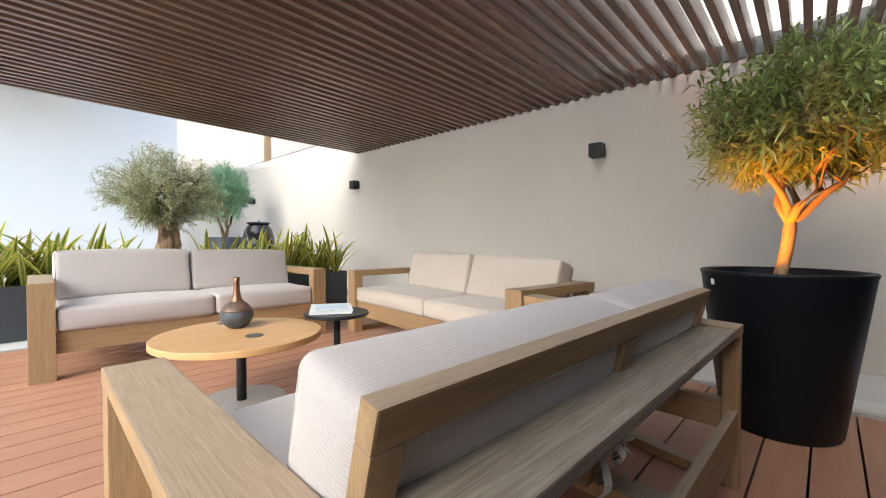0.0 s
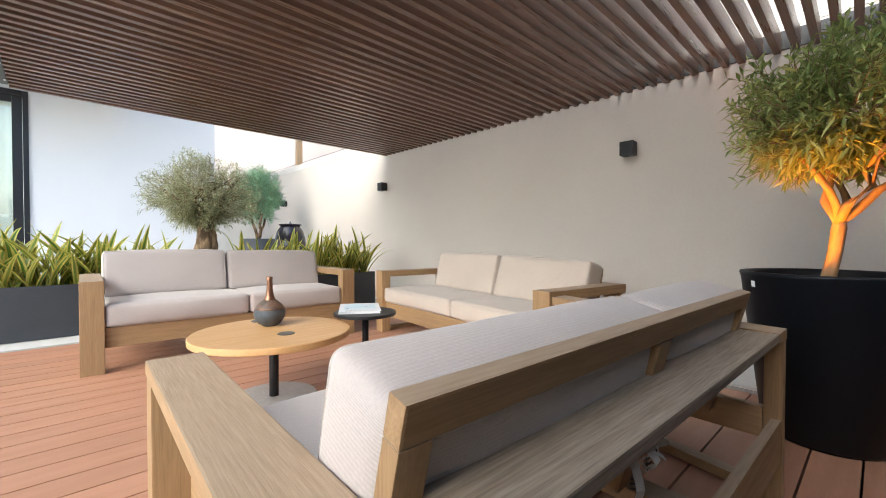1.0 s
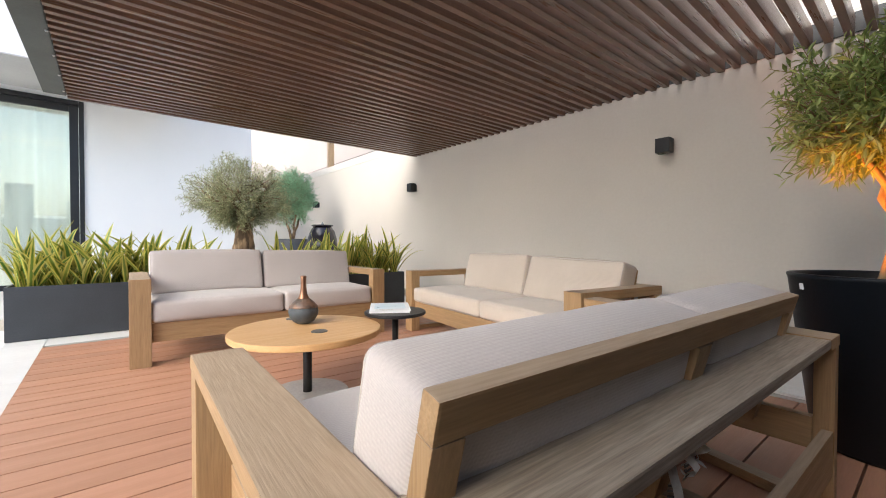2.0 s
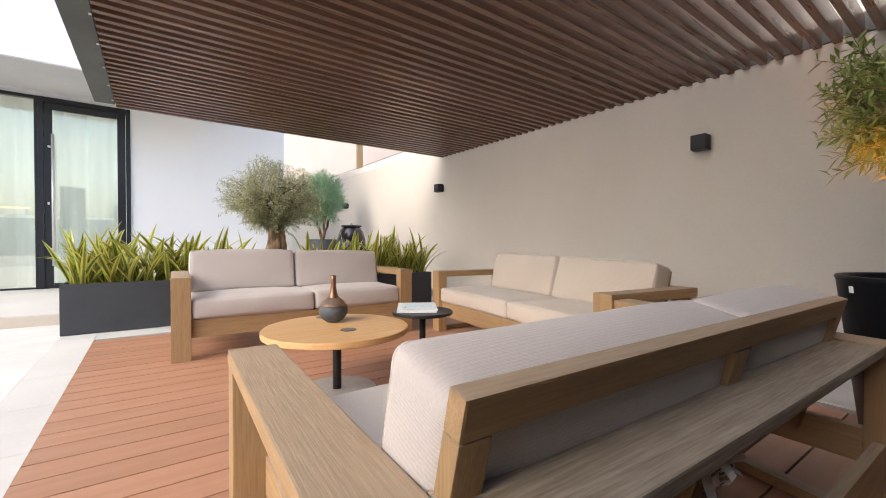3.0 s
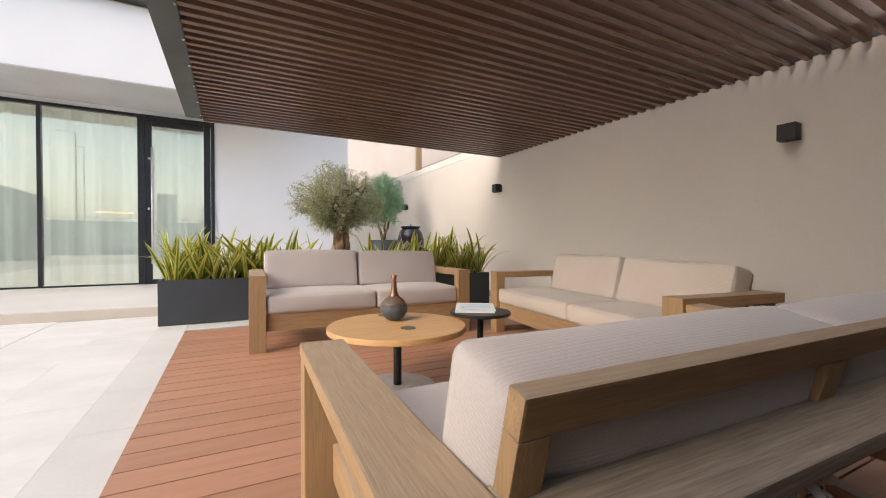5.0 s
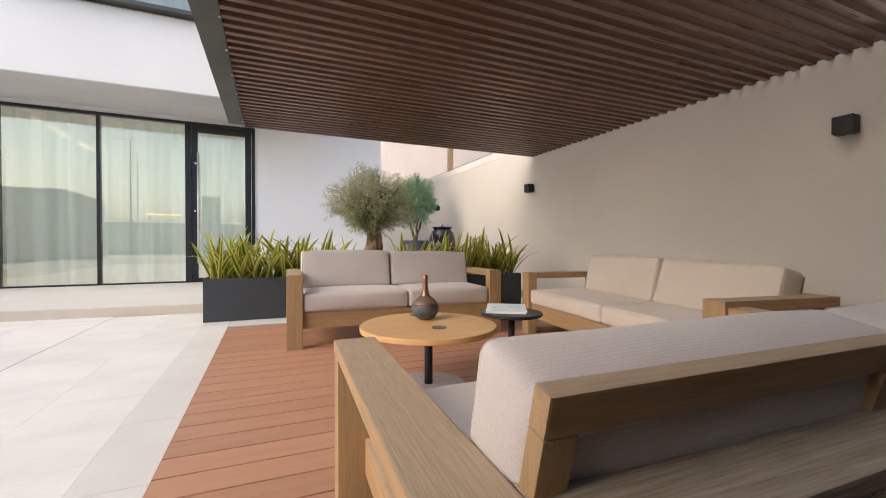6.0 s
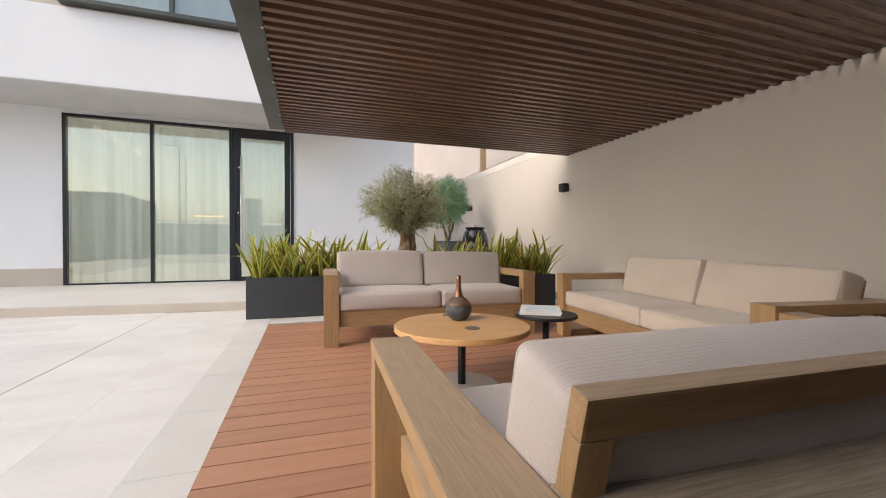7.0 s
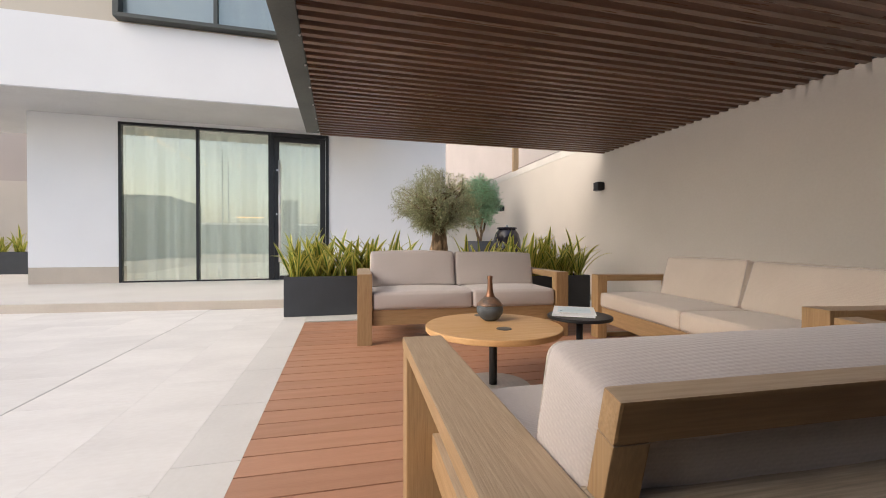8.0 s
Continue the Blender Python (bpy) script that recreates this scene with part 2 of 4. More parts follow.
def leaf_mat(name, dark, light, edge=None):
    """Leaf green varied leaf by leaf; edge: the colour of a paler margin along the leaf's sides."""
    m = bpy.data.materials.new(name)
    m.use_nodes = True
    nt = m.node_tree
    out, b = nt.nodes["Material Output"], nt.nodes["Principled BSDF"]
    g = nt.nodes.new("ShaderNodeNewGeometry")
    oi = nt.nodes.new("ShaderNodeObjectInfo")
    ad = nt.nodes.new("ShaderNodeMath")
    ad.operation = "ADD"
    fr = nt.nodes.new("ShaderNodeMath")
    fr.operation = "FRACT"
    nt.links.new(g.outputs["Random Per Island"], ad.inputs[0])
    nt.links.new(oi.outputs["Random"], ad.inputs[1])
    nt.links.new(ad.outputs[0], fr.inputs[0])
    mx = nt.nodes.new("ShaderNodeMix")
    mx.data_type = "RGBA"
    mx.inputs["A"].default_value, mx.inputs["B"].default_value = (*dark, 1), (*light, 1)
    nt.links.new(fr.outputs[0], mx.inputs["Factor"])
    col = mx.outputs["Result"]
    if edge:
        uv = nt.nodes.new("ShaderNodeUVMap")
        sp = nt.nodes.new("ShaderNodeSeparateXYZ")
        nt.links.new(uv.outputs[0], sp.inputs[0])
        w = nt.nodes.new("ShaderNodeTexNoise")
        w.inputs["Scale"].default_value = 14
        mth = nt.nodes.new("ShaderNodeMath")
        mth.operation = "MULTIPLY_ADD"
        mth.inputs[1].default_value, mth.inputs[2].default_value = 0.25, -0.125
        nt.links.new(w.outputs["Fac"], mth.inputs[0])
        s1 = nt.nodes.new("ShaderNodeMath")
        nt.links.new(sp.outputs[0], s1.inputs[0])
        nt.links.new(mth.outputs[0], s1.inputs[1])
        r1 = nt.nodes.new("ShaderNodeMath")
        r1.operation = "SUBTRACT"
        r1.inputs[1].default_value = 0.5
        nt.links.new(s1.outputs[0], r1.inputs[0])
        r2 = nt.nodes.new("ShaderNodeMath")
        r2.operation = "ABSOLUTE"
        nt.links.new(r1.outputs[0], r2.inputs[0])
        st = nt.nodes.new("ShaderNodeMapRange")
        st.inputs["From Min"].default_value, st.inputs["From Max"].default_value = 0.17, 0.26
        nt.links.new(r2.outputs[0], st.inputs["Value"])
        m3 = nt.nodes.new("ShaderNodeMix")
        m3.data_type = "RGBA"
        m3.inputs["B"].default_value = (*edge, 1)
        nt.links.new(col, m3.inputs["A"])
        nt.links.new(st.outputs[0], m3.inputs["Factor"])
        col = m3.outputs["Result"]
    nt.links.new(col, b.inputs["Base Color"])
    b.inputs["Roughness"].default_value = 0.45
    tl, mix = nt.nodes.new("ShaderNodeBsdfTranslucent"), nt.nodes.new("ShaderNodeMixShader")
    nt.links.new(col, tl.inputs[0])
    mix.inputs[0].default_value = 0.3
    for a, c in ((b.outputs[0], mix.inputs[1]), (tl.outputs[0], mix.inputs[2]), (mix.outputs[0], out.inputs[0])):
        nt.links.new(a, c)
    return m


def weave_mat(name, color, color2):
    """Ribbed outdoor cloth: fine ribs crossed by a weaker weave, with soft blotches."""
    m = mat(name, color, color2, 0.95, scale=3, fine=220, bump=0.04, sheen=0.2, grain=0.12)
    nt = m.node_tree
    tc = nt.nodes.new("ShaderNodeTexCoord")
    total = None
    for axis, weight in (("Y", 1.0), ("DIAGONAL", 0.6)):
        w = nt.nodes.new("ShaderNodeTexWave")
        w.bands_direction = axis
        w.inputs["Scale"].default_value, w.inputs["Distortion"].default_value = 75, 0.3
        w.inputs["Detail"].default_value = 1
        nt.links.new(tc.outputs["UV"], w.inputs["Vector"])
        k = nt.nodes.new("ShaderNodeMath")
        k.operation = "MULTIPLY_ADD"
        k.inputs[1].default_value = weight
        k.inputs[2].default_value = 0
        nt.links.new(w.outputs["Fac"], k.inputs[0])
        if total is not None:
            nt.links.new(total, k.inputs[2])
        total = k.outputs[0]
    b = nt.nodes["Principled BSDF"]
    bp = nt.nodes.new("ShaderNodeBump")
    bp.inputs["Strength"].default_value, bp.inputs["Distance"].default_value = 0.22, 0.0014
    nt.links.new(total, bp.inputs["Height"])
    old = b.inputs["Normal"].links[0].from_node
    nt.links.new(old.outputs[0], bp.inputs["Normal"])
    nt.links.new(bp.outputs[0], b.inputs["Normal"])
    old_col = b.inputs["Base Color"].links[0].from_socket
    mr = nt.nodes.new("ShaderNodeMapRange")
    mr.inputs["From Max"].default_value, mr.inputs["To Min"].default_value, mr.inputs["To Max"].default_value = 1.6, 0.94, 1.03
    nt.links.new(total, mr.inputs["Value"])
    hs = nt.nodes.new("ShaderNodeHueSaturation")
    nt.links.new(old_col, hs.inputs["Color"])
    nt.links.new(mr.outputs[0], hs.inputs["Value"])
    nt.links.new(hs.outputs[0], b.inputs["Base Color"])
    return m


M["fabric"] = weave_mat("ribbed_cloth", (0.50, 0.45, 0.42), (0.46, 0.412, 0.385))
M["piping"] = mat("piping_cloth", (0.49, 0.435, 0.40), (0.45, 0.40, 0.365), 0.95, scale=20, fine=300, bump=0.1)
M["fabric_warm"] = weave_mat("ribbed_warm_cloth", (0.54, 0.465, 0.39), (0.495, 0.425, 0.355))
CURTAIN = sheer_mat()
LEAF_POT = leaf_mat("pot_tree_leaf", (0.16, 0.235, 0.06), (0.44, 0.50, 0.17))
LEAF_OLIVE = leaf_mat("olive_leaf", (0.21, 0.24, 0.105), (0.62, 0.62, 0.38))
LEAF_TEAL = leaf_mat("grey_green_leaf", (0.17, 0.34, 0.19), (0.38, 0.60, 0.38))
LEAF_STRAP = leaf_mat("variegated_strap_leaf", (0.08, 0.17, 0.02), (0.26, 0.32, 0.045), (0.58, 0.51, 0.11))


# ---- building helpers ----
def mesh_of(bm, name, material, smooth=False):
    me = bpy.data.meshes.new(name)
    bmesh.ops.recalc_face_normals(bm, faces=bm.faces)
    bm.to_mesh(me)
    bm.free()
    me.materials.append(material)
    if smooth:
        me.polygons.foreach_set("use_smooth", [True] * len(me.polygons))
    return me


def part(name, bm, material, parent, label="", smooth=False, m=None):
    me = bm if isinstance(bm, bpy.types.Mesh) else mesh_of(bm, name, material, smooth)
    ob = new(name, me)
    ob.parent = parent
    if m is not None:
        ob.matrix_basis = m
    return tagged(ob, label) if label else ob


def thing(name, m, label, category, group="", kind=""):
    ob = new(name)
    ob.empty_display_size = 0.05
    ob.matrix_basis = m
    return tagged(ob, label, category, group, kind)


def structure(name, bm, material, label, category, m=None, smooth=False):
    ob = new(name, mesh_of(bm, name, material, smooth))
    if m is not None:
        ob.matrix_basis = m
    return tagged(ob, label, category, kind="structure")


def add_box(bm, x0, x1, y0, y1, z0, z1, bevel=0.0, m=None):
    r = bmesh.ops.create_cube(bm, size=1)
    vs = r["verts"]
    for v in vs:
        v.co = Vector(((x0 + x1) / 2 + v.co.x * (x1 - x0), (y0 + y1) / 2 + v.co.y * (y1 - y0), (z0 + z1) / 2 + v.co.z * (z1 - z0)))
        if m is not None:
            v.co = m @ v.co
    if bevel:
        es = list({e for v in vs for e in v.link_edges})
        bmesh.ops.bevel(bm, geom=es, offset=bevel, segments=2, affect="EDGES", profile=0.7)
    return bm


def box(x0, x1, y0, y1, z0, z1, bevel=0.0, m=None):
    return add_box(bmesh.new(), x0, x1, y0, y1, z0, z1, bevel, m)


def lathe(profile, seg=40, bm=None, cx=0.0, cy=0.0):
    """A turned body from (radius, height) pairs."""
    bm = bm or bmesh.new()
    rings = []
    for r, z in profile:
        rings.append([bm.verts.new((cx + r * math.cos(2 * math.pi * i / seg), cy + r * math.sin(2 * math.pi * i / seg), z)) for i in range(seg)])
    for a, b in zip(rings, rings[1:]):
        for i in range(seg):
            j = (i + 1) % seg
            bm.faces.new((a[i], a[j], b[j], b[i]))
    for ring in (rings[0], rings[-1]):
        bm.faces.new(ring)
    return bm


def cushion_bm(w, d, h, seed=0, puff=0.02, r=0.024, n=20):
    """A soft box cushion from 0..w, 0..d, 0..h with rounded edges, a slight belly and shallow creases."""
    bm = bmesh.new()
    bmesh.ops.create_cube(bm, size=2)
    bmesh.ops.subdivide_edges(bm, edges=bm.edges[:], cuts=n, use_grid_fill=True)
    half = Vector((w / 2, d / 2, h / 2))
    uvl = bm.loops.layers.uv.new("UVMap")
    for f in bm.faces:
        c = f.calc_center_median()
        k = max(range(3), key=lambda i: abs(c[i]))
        a, b = [i for i in range(3) if i != k]
        for loop in f.loops:
            loop[uvl].uv = (loop.vert.co[a] * half[a], loop.vert.co[b] * half[b])
    for v in bm.verts:
        p = v.co.copy()
        q = Vector([math.copysign(1 - (1 - abs(c)) ** 2.1, c) for c in p])
        core = Vector([q[i] * half[i] for i in range(3)])
        inner = Vector([max(-(half[i] - r), min(half[i] - r, core[i])) for i in range(3)])
        off = core - inner
        if off.length > 1e-6:
            core = inner + off.normalized() * min(off.length, r) if off.length > r else core
        bx, by, bz = (1 - q.x ** 2), (1 - q.y ** 2), (1 - q.z ** 2)
        core.z += math.copysign(puff * bx * by, p.z) * (abs(p.z) > 0.99)
        core.y += math.copysign(puff * 0.6 * bx * bz, p.y) * (abs(p.y) > 0.99)
        core.x += math.copysign(puff * 0.3 * by * bz, p.x) * (abs(p.x) > 0.99)
        s = Vector((core.x * 5 + seed * 3.1, core.y * 5, core.z * 7))
        core += Vector((noise.noise(s), noise.noise(s + Vector((9, 0, 0))), noise.noise(s + Vector((0, 9, 0))))) * 0.0035
        e = abs(q.x) ** 6
        core.z += 0.006 * noise.noise(Vector((core.x * 14 + seed, core.y * 4, seed))) * (abs(p.z) > 0.99) * (0.3 + e) * (1 - q.x ** 8) * (1 - q.y ** 8)
        core.y += 0.005 * noise.noise(Vector((core.x * 16 + seed, core.z * 5, seed + 4))) * (abs(p.y) > 0.99) * (1 - q.x ** 8) * (1 - q.z ** 8)
        v.co = core + half
    return bm


def piping_bm(w, h, r=0.0028, inset=0.006, corner=0.02):
    """A thin sewn cord running round a w x h rectangle in the xy plane, with rounded corners."""
    pts = []
    for cx, cy, a0 in ((w - inset - corner, h - inset - corner, 0), (inset + corner, h - inset - corner, 90), (inset + corner, inset + corner, 180), (w - inset - corner, inset + corner, 270)):
        for k in range(5):
            a = radians(a0 + 22.5 * k)
            pts.append(Vector((cx + corner * math.cos(a), cy + corner * math.sin(a), 0)))
    bm = bmesh.new()
    rings = []
    n = len(pts)
    for i, p in enumerate(pts):
        d = (pts[(i + 1) % n] - pts[i - 1]).normalized()
        side = Vector((d.y, -d.x, 0))
        rings.append([bm.verts.new(p + side * r * math.cos(k * math.pi / 3) + Vector((0, 0, r * math.sin(k * math.pi / 3)))) for k in range(6)])
    for i in range(n):
        a, b = rings[i], rings[(i + 1) % n]
        for k in range(6):
            bm.faces.new((a[k], b[k], b[(k + 1) % 6], a[(k + 1) % 6]))
    bmesh.ops.recalc_face_normals(bm, faces=bm.faces[:])
    return bm


# ---- setting ----
WALL_X, SLAT_Z = 3.60, 2.13
FAC = Matrix.Translation((-3.995, 8.63, 0)) @ Matrix.Rotation(radians(1.2), 4, "Z")

ground = bmesh.new()
bmesh.ops.create_grid(ground, x_segments=2, y_segments=2, size=400)
structure("ground", ground, M["plinth"], "pale sandy ground reaching the horizon", "ground", Matrix.Translation((0, 0, -0.16)))
structure("pavement", box(-9, WALL_X, -9, 16, -0.14, -0.105), M["grout"], "light grey grouted bed under the terrace tiles", "pavement")
structure("wall_east", box(WALL_X, WALL_X + 0.25, -9, 18, -0.15, 2.30), M["plaster"], "tall beige-grey plastered boundary wall beside the deck", "wall")
structure("wall_coping", box(WALL_X - 0.003, WALL_X + 0.253, -9, 18, 2.302, 2.42, 0.006), M["coping"], "pale coping along the top of the boundary wall", "wall coping")

# house front
TOP, SILL = 3.08, 0.095
structure("wall_house_left", box(-1.36, 0.0, 0, 0.3, 0.41, 3.17), M["white"], "smooth white rendered house wall beside the glazing", "wall", FAC)
structure("wall_house_right", box(3.722, 4.90, 0, 0.3, 0.1, 3.17), M["white"], "smooth white rendered house wall beside the entrance door", "wall", FAC)
structure("wall_house_corner", box(4.90, 6.25, 0, 0.3, 0.1, 5.2), M["white"], "smooth white rendered house wall behind the olive tree", "wall", FAC)
structure("lintel", box(0.002, 3.72, 0, 0.3, TOP + 0.002, 3.17), M["white"], "white rendered strip over the glazing", "wall", FAC)
structure("wall_return_west", box(-1.36, -1.06, 0.302, 6, 0.1, 3.17), M["white"], "white rendered side wall of the house", "wall", FAC)
structure("wall_return_east", box(5.95, 6.25, 0.302, 1.8, 0.1, 3.17), M["white"], "white rendered side wall of the house", "wall", FAC)
structure("plinth", box(-1.36, -0.002, 0.004, 0.3, 0.08, 0.408), M["plinth"], "beige stone plinth at the foot of the house wall", "plinth", FAC)
structure("wall_upper_band", box(-9, 0.85, 7.29, 7.6, 3.172, 4.27), M["white"], "white rendered band of the overhanging upper storey", "wall")
structure("soffit", box(-9, 0.85, 7.296, 10.4, 3.155, 3.1705), M["soffit"], "light grey painted soffit under the upper storey", "ceiling")
structure("wall_upper", box(-9, 0.85, 7.32, 7.6, 4.272, 7.2), M["cream"], "cream rendered upper storey wall", "wall")
structure("roof", box(-9, 0.85, 7.32, 14, 7.2, 7.4), M["cream"], "flat roof slab of the house", "roof")

# room behind the glass
structure("floor_room", box(-1.0, 6.1, 0.32, 4.5, 0.02, 0.10), M["plinth"], "pale floor of the room behind the glass", "floor", FAC)
structure("ceiling_room", box(-1.0, 6.1, 0.32, 4.5, 3.10, 3.16), M["soffit"], "white ceiling of the room behind the glass", "ceiling", FAC)
structure("wall_room", box(-1.0, 6.1, 4.5, 4.7, 0.02, 3.16), M["soffit"], "plain back wall of the room behind the glass", "wall", FAC)


def pane(bm_box, name, parent, mat_=None):
    ob = part(name, bm_box, mat_ or GLASS, parent, "reflective clear glass pane")
    ob.visible_shadow = False
    return ob


win = thing("window_1", FAC, "two tall fixed glass panes in a slim black frame", "window", kind="structure")
for name, b in (("frame_left", (0.0, 0.045, -0.02, 0.08, SILL, TOP)), ("mullion", (1.267, 1.317, -0.02, 0.08, SILL, TOP)), ("frame_right", (2.556, 2.597, -0.02, 0.08, SILL, TOP))):
    part(name, box(*b, 0.003), M["frame"], win)
for x0, x1 in ((0.047, 1.265), (1.319, 2.554)):
    part("frame_top", box(x0, x1, -0.02, 0.08, TOP - 0.05, TOP, 0.003), M["frame"], win)
    part("frame_bottom", box(x0, x1, -0.02, 0.08, SILL, SILL + 0.045, 0.003), M["frame"], win)
    pane(box(x0, x1, 0.02, 0.028, SILL + 0.046, TOP - 0.051), "pane", win)

door = thing("door_1", FAC @ Matrix.Translation((0.022, 0, 0)), "tall black-framed glass entrance door with a long steel pull handle", "door", kind="structure")
part("jamb", box(2.577, 2.637, -0.03, 0.10, SILL, TOP, 0.003), M["frame"], door)
part("jamb", box(3.638, 3.698, -0.03, 0.10, SILL, TOP, 0.003), M["frame"], door)
part("header", box(2.639, 3.636, -0.03, 0.10, TOP - 0.075, TOP, 0.003), M["frame"], door)
part("stile", box(2.642, 2.735, -0.012, 0.045, SILL + 0.01, TOP - 0.08, 0.003), M["frame"], door)
part("stile", box(3.525, 3.632, -0.012, 0.045, SILL + 0.01, TOP - 0.08, 0.003), M["frame"], door)
part("top_rail", box(2.737, 3.523, -0.012, 0.045, TOP - 0.18, TOP - 0.08, 0.003), M["frame"], door)
part("bottom_rail", box(2.737, 3.523, -0.012, 0.045, SILL + 0.01, SILL + 0.10, 0.003), M["frame"], door)
pane(box(2.737, 3.523, 0.012, 0.02, SILL + 0.102, TOP - 0.182), "pane", door)
handle = part("pull_handle", lathe([(0.001, 0.47), (0.019, 0.471), (0.019, 2.509), (0.001, 2.51)], 16, cx=2.748, cy=-0.085), M["chrome"], door, "long brushed steel pull bar", smooth=True)
for z in (0.735, 2.315):
    part("mount", box(2.69, 2.735, -0.085, -0.012, z - 0.012, z + 0.012, 0.003), M["chrome"], handle)
part("lock", box(2.675, 2.70, -0.022, -0.012, 1.42, 1.46, 0.002), M["chrome"], door)


def curtain_bm(w, h, depth, waves, seed):
    bm = bmesh.new()
    rnd = random.Random(seed)
    ph = [rnd.uniform(0, 6.3) for _ in range(4)]
    nx, nz = int(w * 90), 8
    rows = []
    for j in range(nz + 1):
        k = j / nz
        row = []
        for i in range(nx + 1):
            u = i / nx
            a = math.sin(u * w * waves + ph[0] + 0.6 * math.sin(u * w * 3.1 + ph[1])) + 0.55 * math.sin(u * w * waves * 0.43 + ph[2] + 0.5 * k) + 0.35 * math.sin(u * w * waves * 2.3 + ph[3])
            row.append(bm.verts.new((u * w, a * depth * (0.8 + 0.3 * (1 - k)), k * h)))
        rows.append(row)
    for a, b in zip(rows, rows[1:]):
        for i in range(nx):
            bm.faces.new((a[i], a[i + 1], b[i + 1], b[i]))
    return bm


for x0, w, sd in ((-0.1, 1.42, 1), (1.34, 1.3, 2), (2.66, 1.2, 3)):
    c = tagged(new("curtain", mesh_of(curtain_bm(w, 2.93, 0.085, 15, sd), "curtain", CURTAIN, True)),
               "floor-length sheer white curtain hanging in soft folds", "curtain", "curtains behind the glass")
    c.matrix_basis = FAC @ Matrix.Translation((x0, 0.30, 0.13))

# warm light lines on the room's ceiling, broken by dark joints
for b in ((0.11, 0.17, 0.75, 1.12), (0.11, 0.17, 1.34, 2.42), (0.11, 0.17, 2.74, 3.72), (0.25, 0.95, 3.98, 4.06), (1.02, 2.05, 3.98, 4.06), (2.12, 3.45, 3.98, 4.06)):
    cove = thing("ceiling_light", FAC, "thin warm linear light recessed in the ceiling", "ceiling light", "linear lights in the room")
    part("housing", box(b[0] - 0.01, b[1] + 0.01, b[2], b[3], 3.075, 3.098), M["soffit"], cove)
    part("diffuser", box(b[0], b[1], b[2] + 0.002, b[3] - 0.002, 3.066, 3.074), M["warm_led"], cove)

# unseen area lamp under the ceiling, added to brighten the curtains
room = new("room_fill", bpy.data.lights.new("room_fill", "AREA"))
room.data.shape, room.data.size, room.data.size_y, room.data.energy, room.data.color = "RECTANGLE", 5.0, 2.4, 80, (1.0, 0.96, 0.88)
room.matrix_world = FAC @ pose(2.6, 2.3, 3.05)

# upper window box
uw = thing("window_2", pose(0, 7.29, 0), "wide upper window in a projecting dark metal frame", "window", kind="structure")
part("frame_bottom", box(-3.39, 0.8, -0.14, 0.028, 4.30, 4.36, 0.005), M["steel"], uw)
part("frame_left", box(-3.39, -3.31, -0.14, 0.028, 4.362, 6.2, 0.005), M["steel"], uw)
part("frame_top", box(-3.39, 0.8, -0.14, 0.028, 6.2, 6.3, 0.005), M["steel"], uw)
part("mullion", box(-2.03, -1.97, -0.05, 0.025, 4.362, 6.2, 0.004), M["steel"], uw)
for x0, x1 in ((-3.308, -2.032), (-1.968, 0.8)):
    pane(box(x0, x1, -0.01, 0.0, 4.362, 6.198), "pane", uw, GLASS_UP)
    part("blind", box(x0, x1, 0.006, 0.026, 4.362, 6.198), M["blind"], uw, "pale drawn blind")

# terrace step in front of the glazing
step = bmesh.new()
vs = [step.verts.new(p) for p in ((-9, 6.32, 0), (3.6, 5.2, 0), (3.6, 12, 0), (-9, 12, 0))]
f = step.faces.new(vs)
r = bmesh.ops.extrude_face_region(step, geom=[f])
for v in r["geom"]:
    if isinstance(v, bmesh.types.BMVert):
        v.co.z = 0.115
structure("step", step, M["step"], "low pale tiled step leading up to the glass doors", "step")
riser_m = Matrix.Translation((-9, 6.32, 0)) @ Matrix.Rotation(math.atan2(-1.12, 12.6), 4, "Z")
structure("step_riser", box(0, 12.6, -0.008, -0.002, 0.0, 0.104), M["plinth"], "beige stone riser along the front of the low step", "step", riser_m)

# ---- pergola ----
perg = thing("pergola", pose(0, 0, 0), "dark brown slatted timber pergola on a grey steel beam", "pergola")
slat_me = mesh_of(box(-0.268, WALL_X - 0.012, -0.021, 0.021, 0, 0.13, 0.003), "slat", M["slat"])
y = 4.955
while y > -0.45:
    part("slat", slat_me, None, perg, m=Matrix.Translation((0, y, SLAT_Z)))
    y -= 0.0985
part("beam", box(-0.42, -0.272, -0.47, 4.9, SLAT_Z + 0.002, SLAT_Z + 0.24, 0.004), M["steel"], perg, "grey painted steel edge beam")
bolt_me = mesh_of(lathe([(0.001, -0.006), (0.007, -0.005), (0.009, 0.0), (0.009, 0.003)], 10), "bolt", M["chrome"], True)
for k in range(12):
    part("bolt", bolt_me, None, perg, "small bright bolt head" if k == 0 else "", m=Matrix.Translation((-0.280, 4.75 - 0.43 * k, SLAT_Z - 0.0015)))
part("ledger", box(WALL_X - 0.0115, WALL_X - 0.0005, -0.47, 4.98, SLAT_Z + 0.022, SLAT_Z + 0.15, 0.001), M["black"], perg, "dark steel ledger fixed to the wall")


# ---- sofas ----
def board(x0, x1, y0, y1, z0, z1, bevel=0.004):
    return box(x0, x1, y0, y1, z0, z1, bevel)


def rot_box(x0, x1, dy, h, y, z, tilt, bevel=0.004):
    """A board lying along x, of depth dy and height h, its foot at (y, z), leaning back by tilt degrees."""
    m = Matrix.Translation((0, y, z)) @ Matrix.Rotation(radians(-tilt), 4, "X")
    return box(x0, x1, -dy / 2, dy / 2, 0, h, bevel, m)


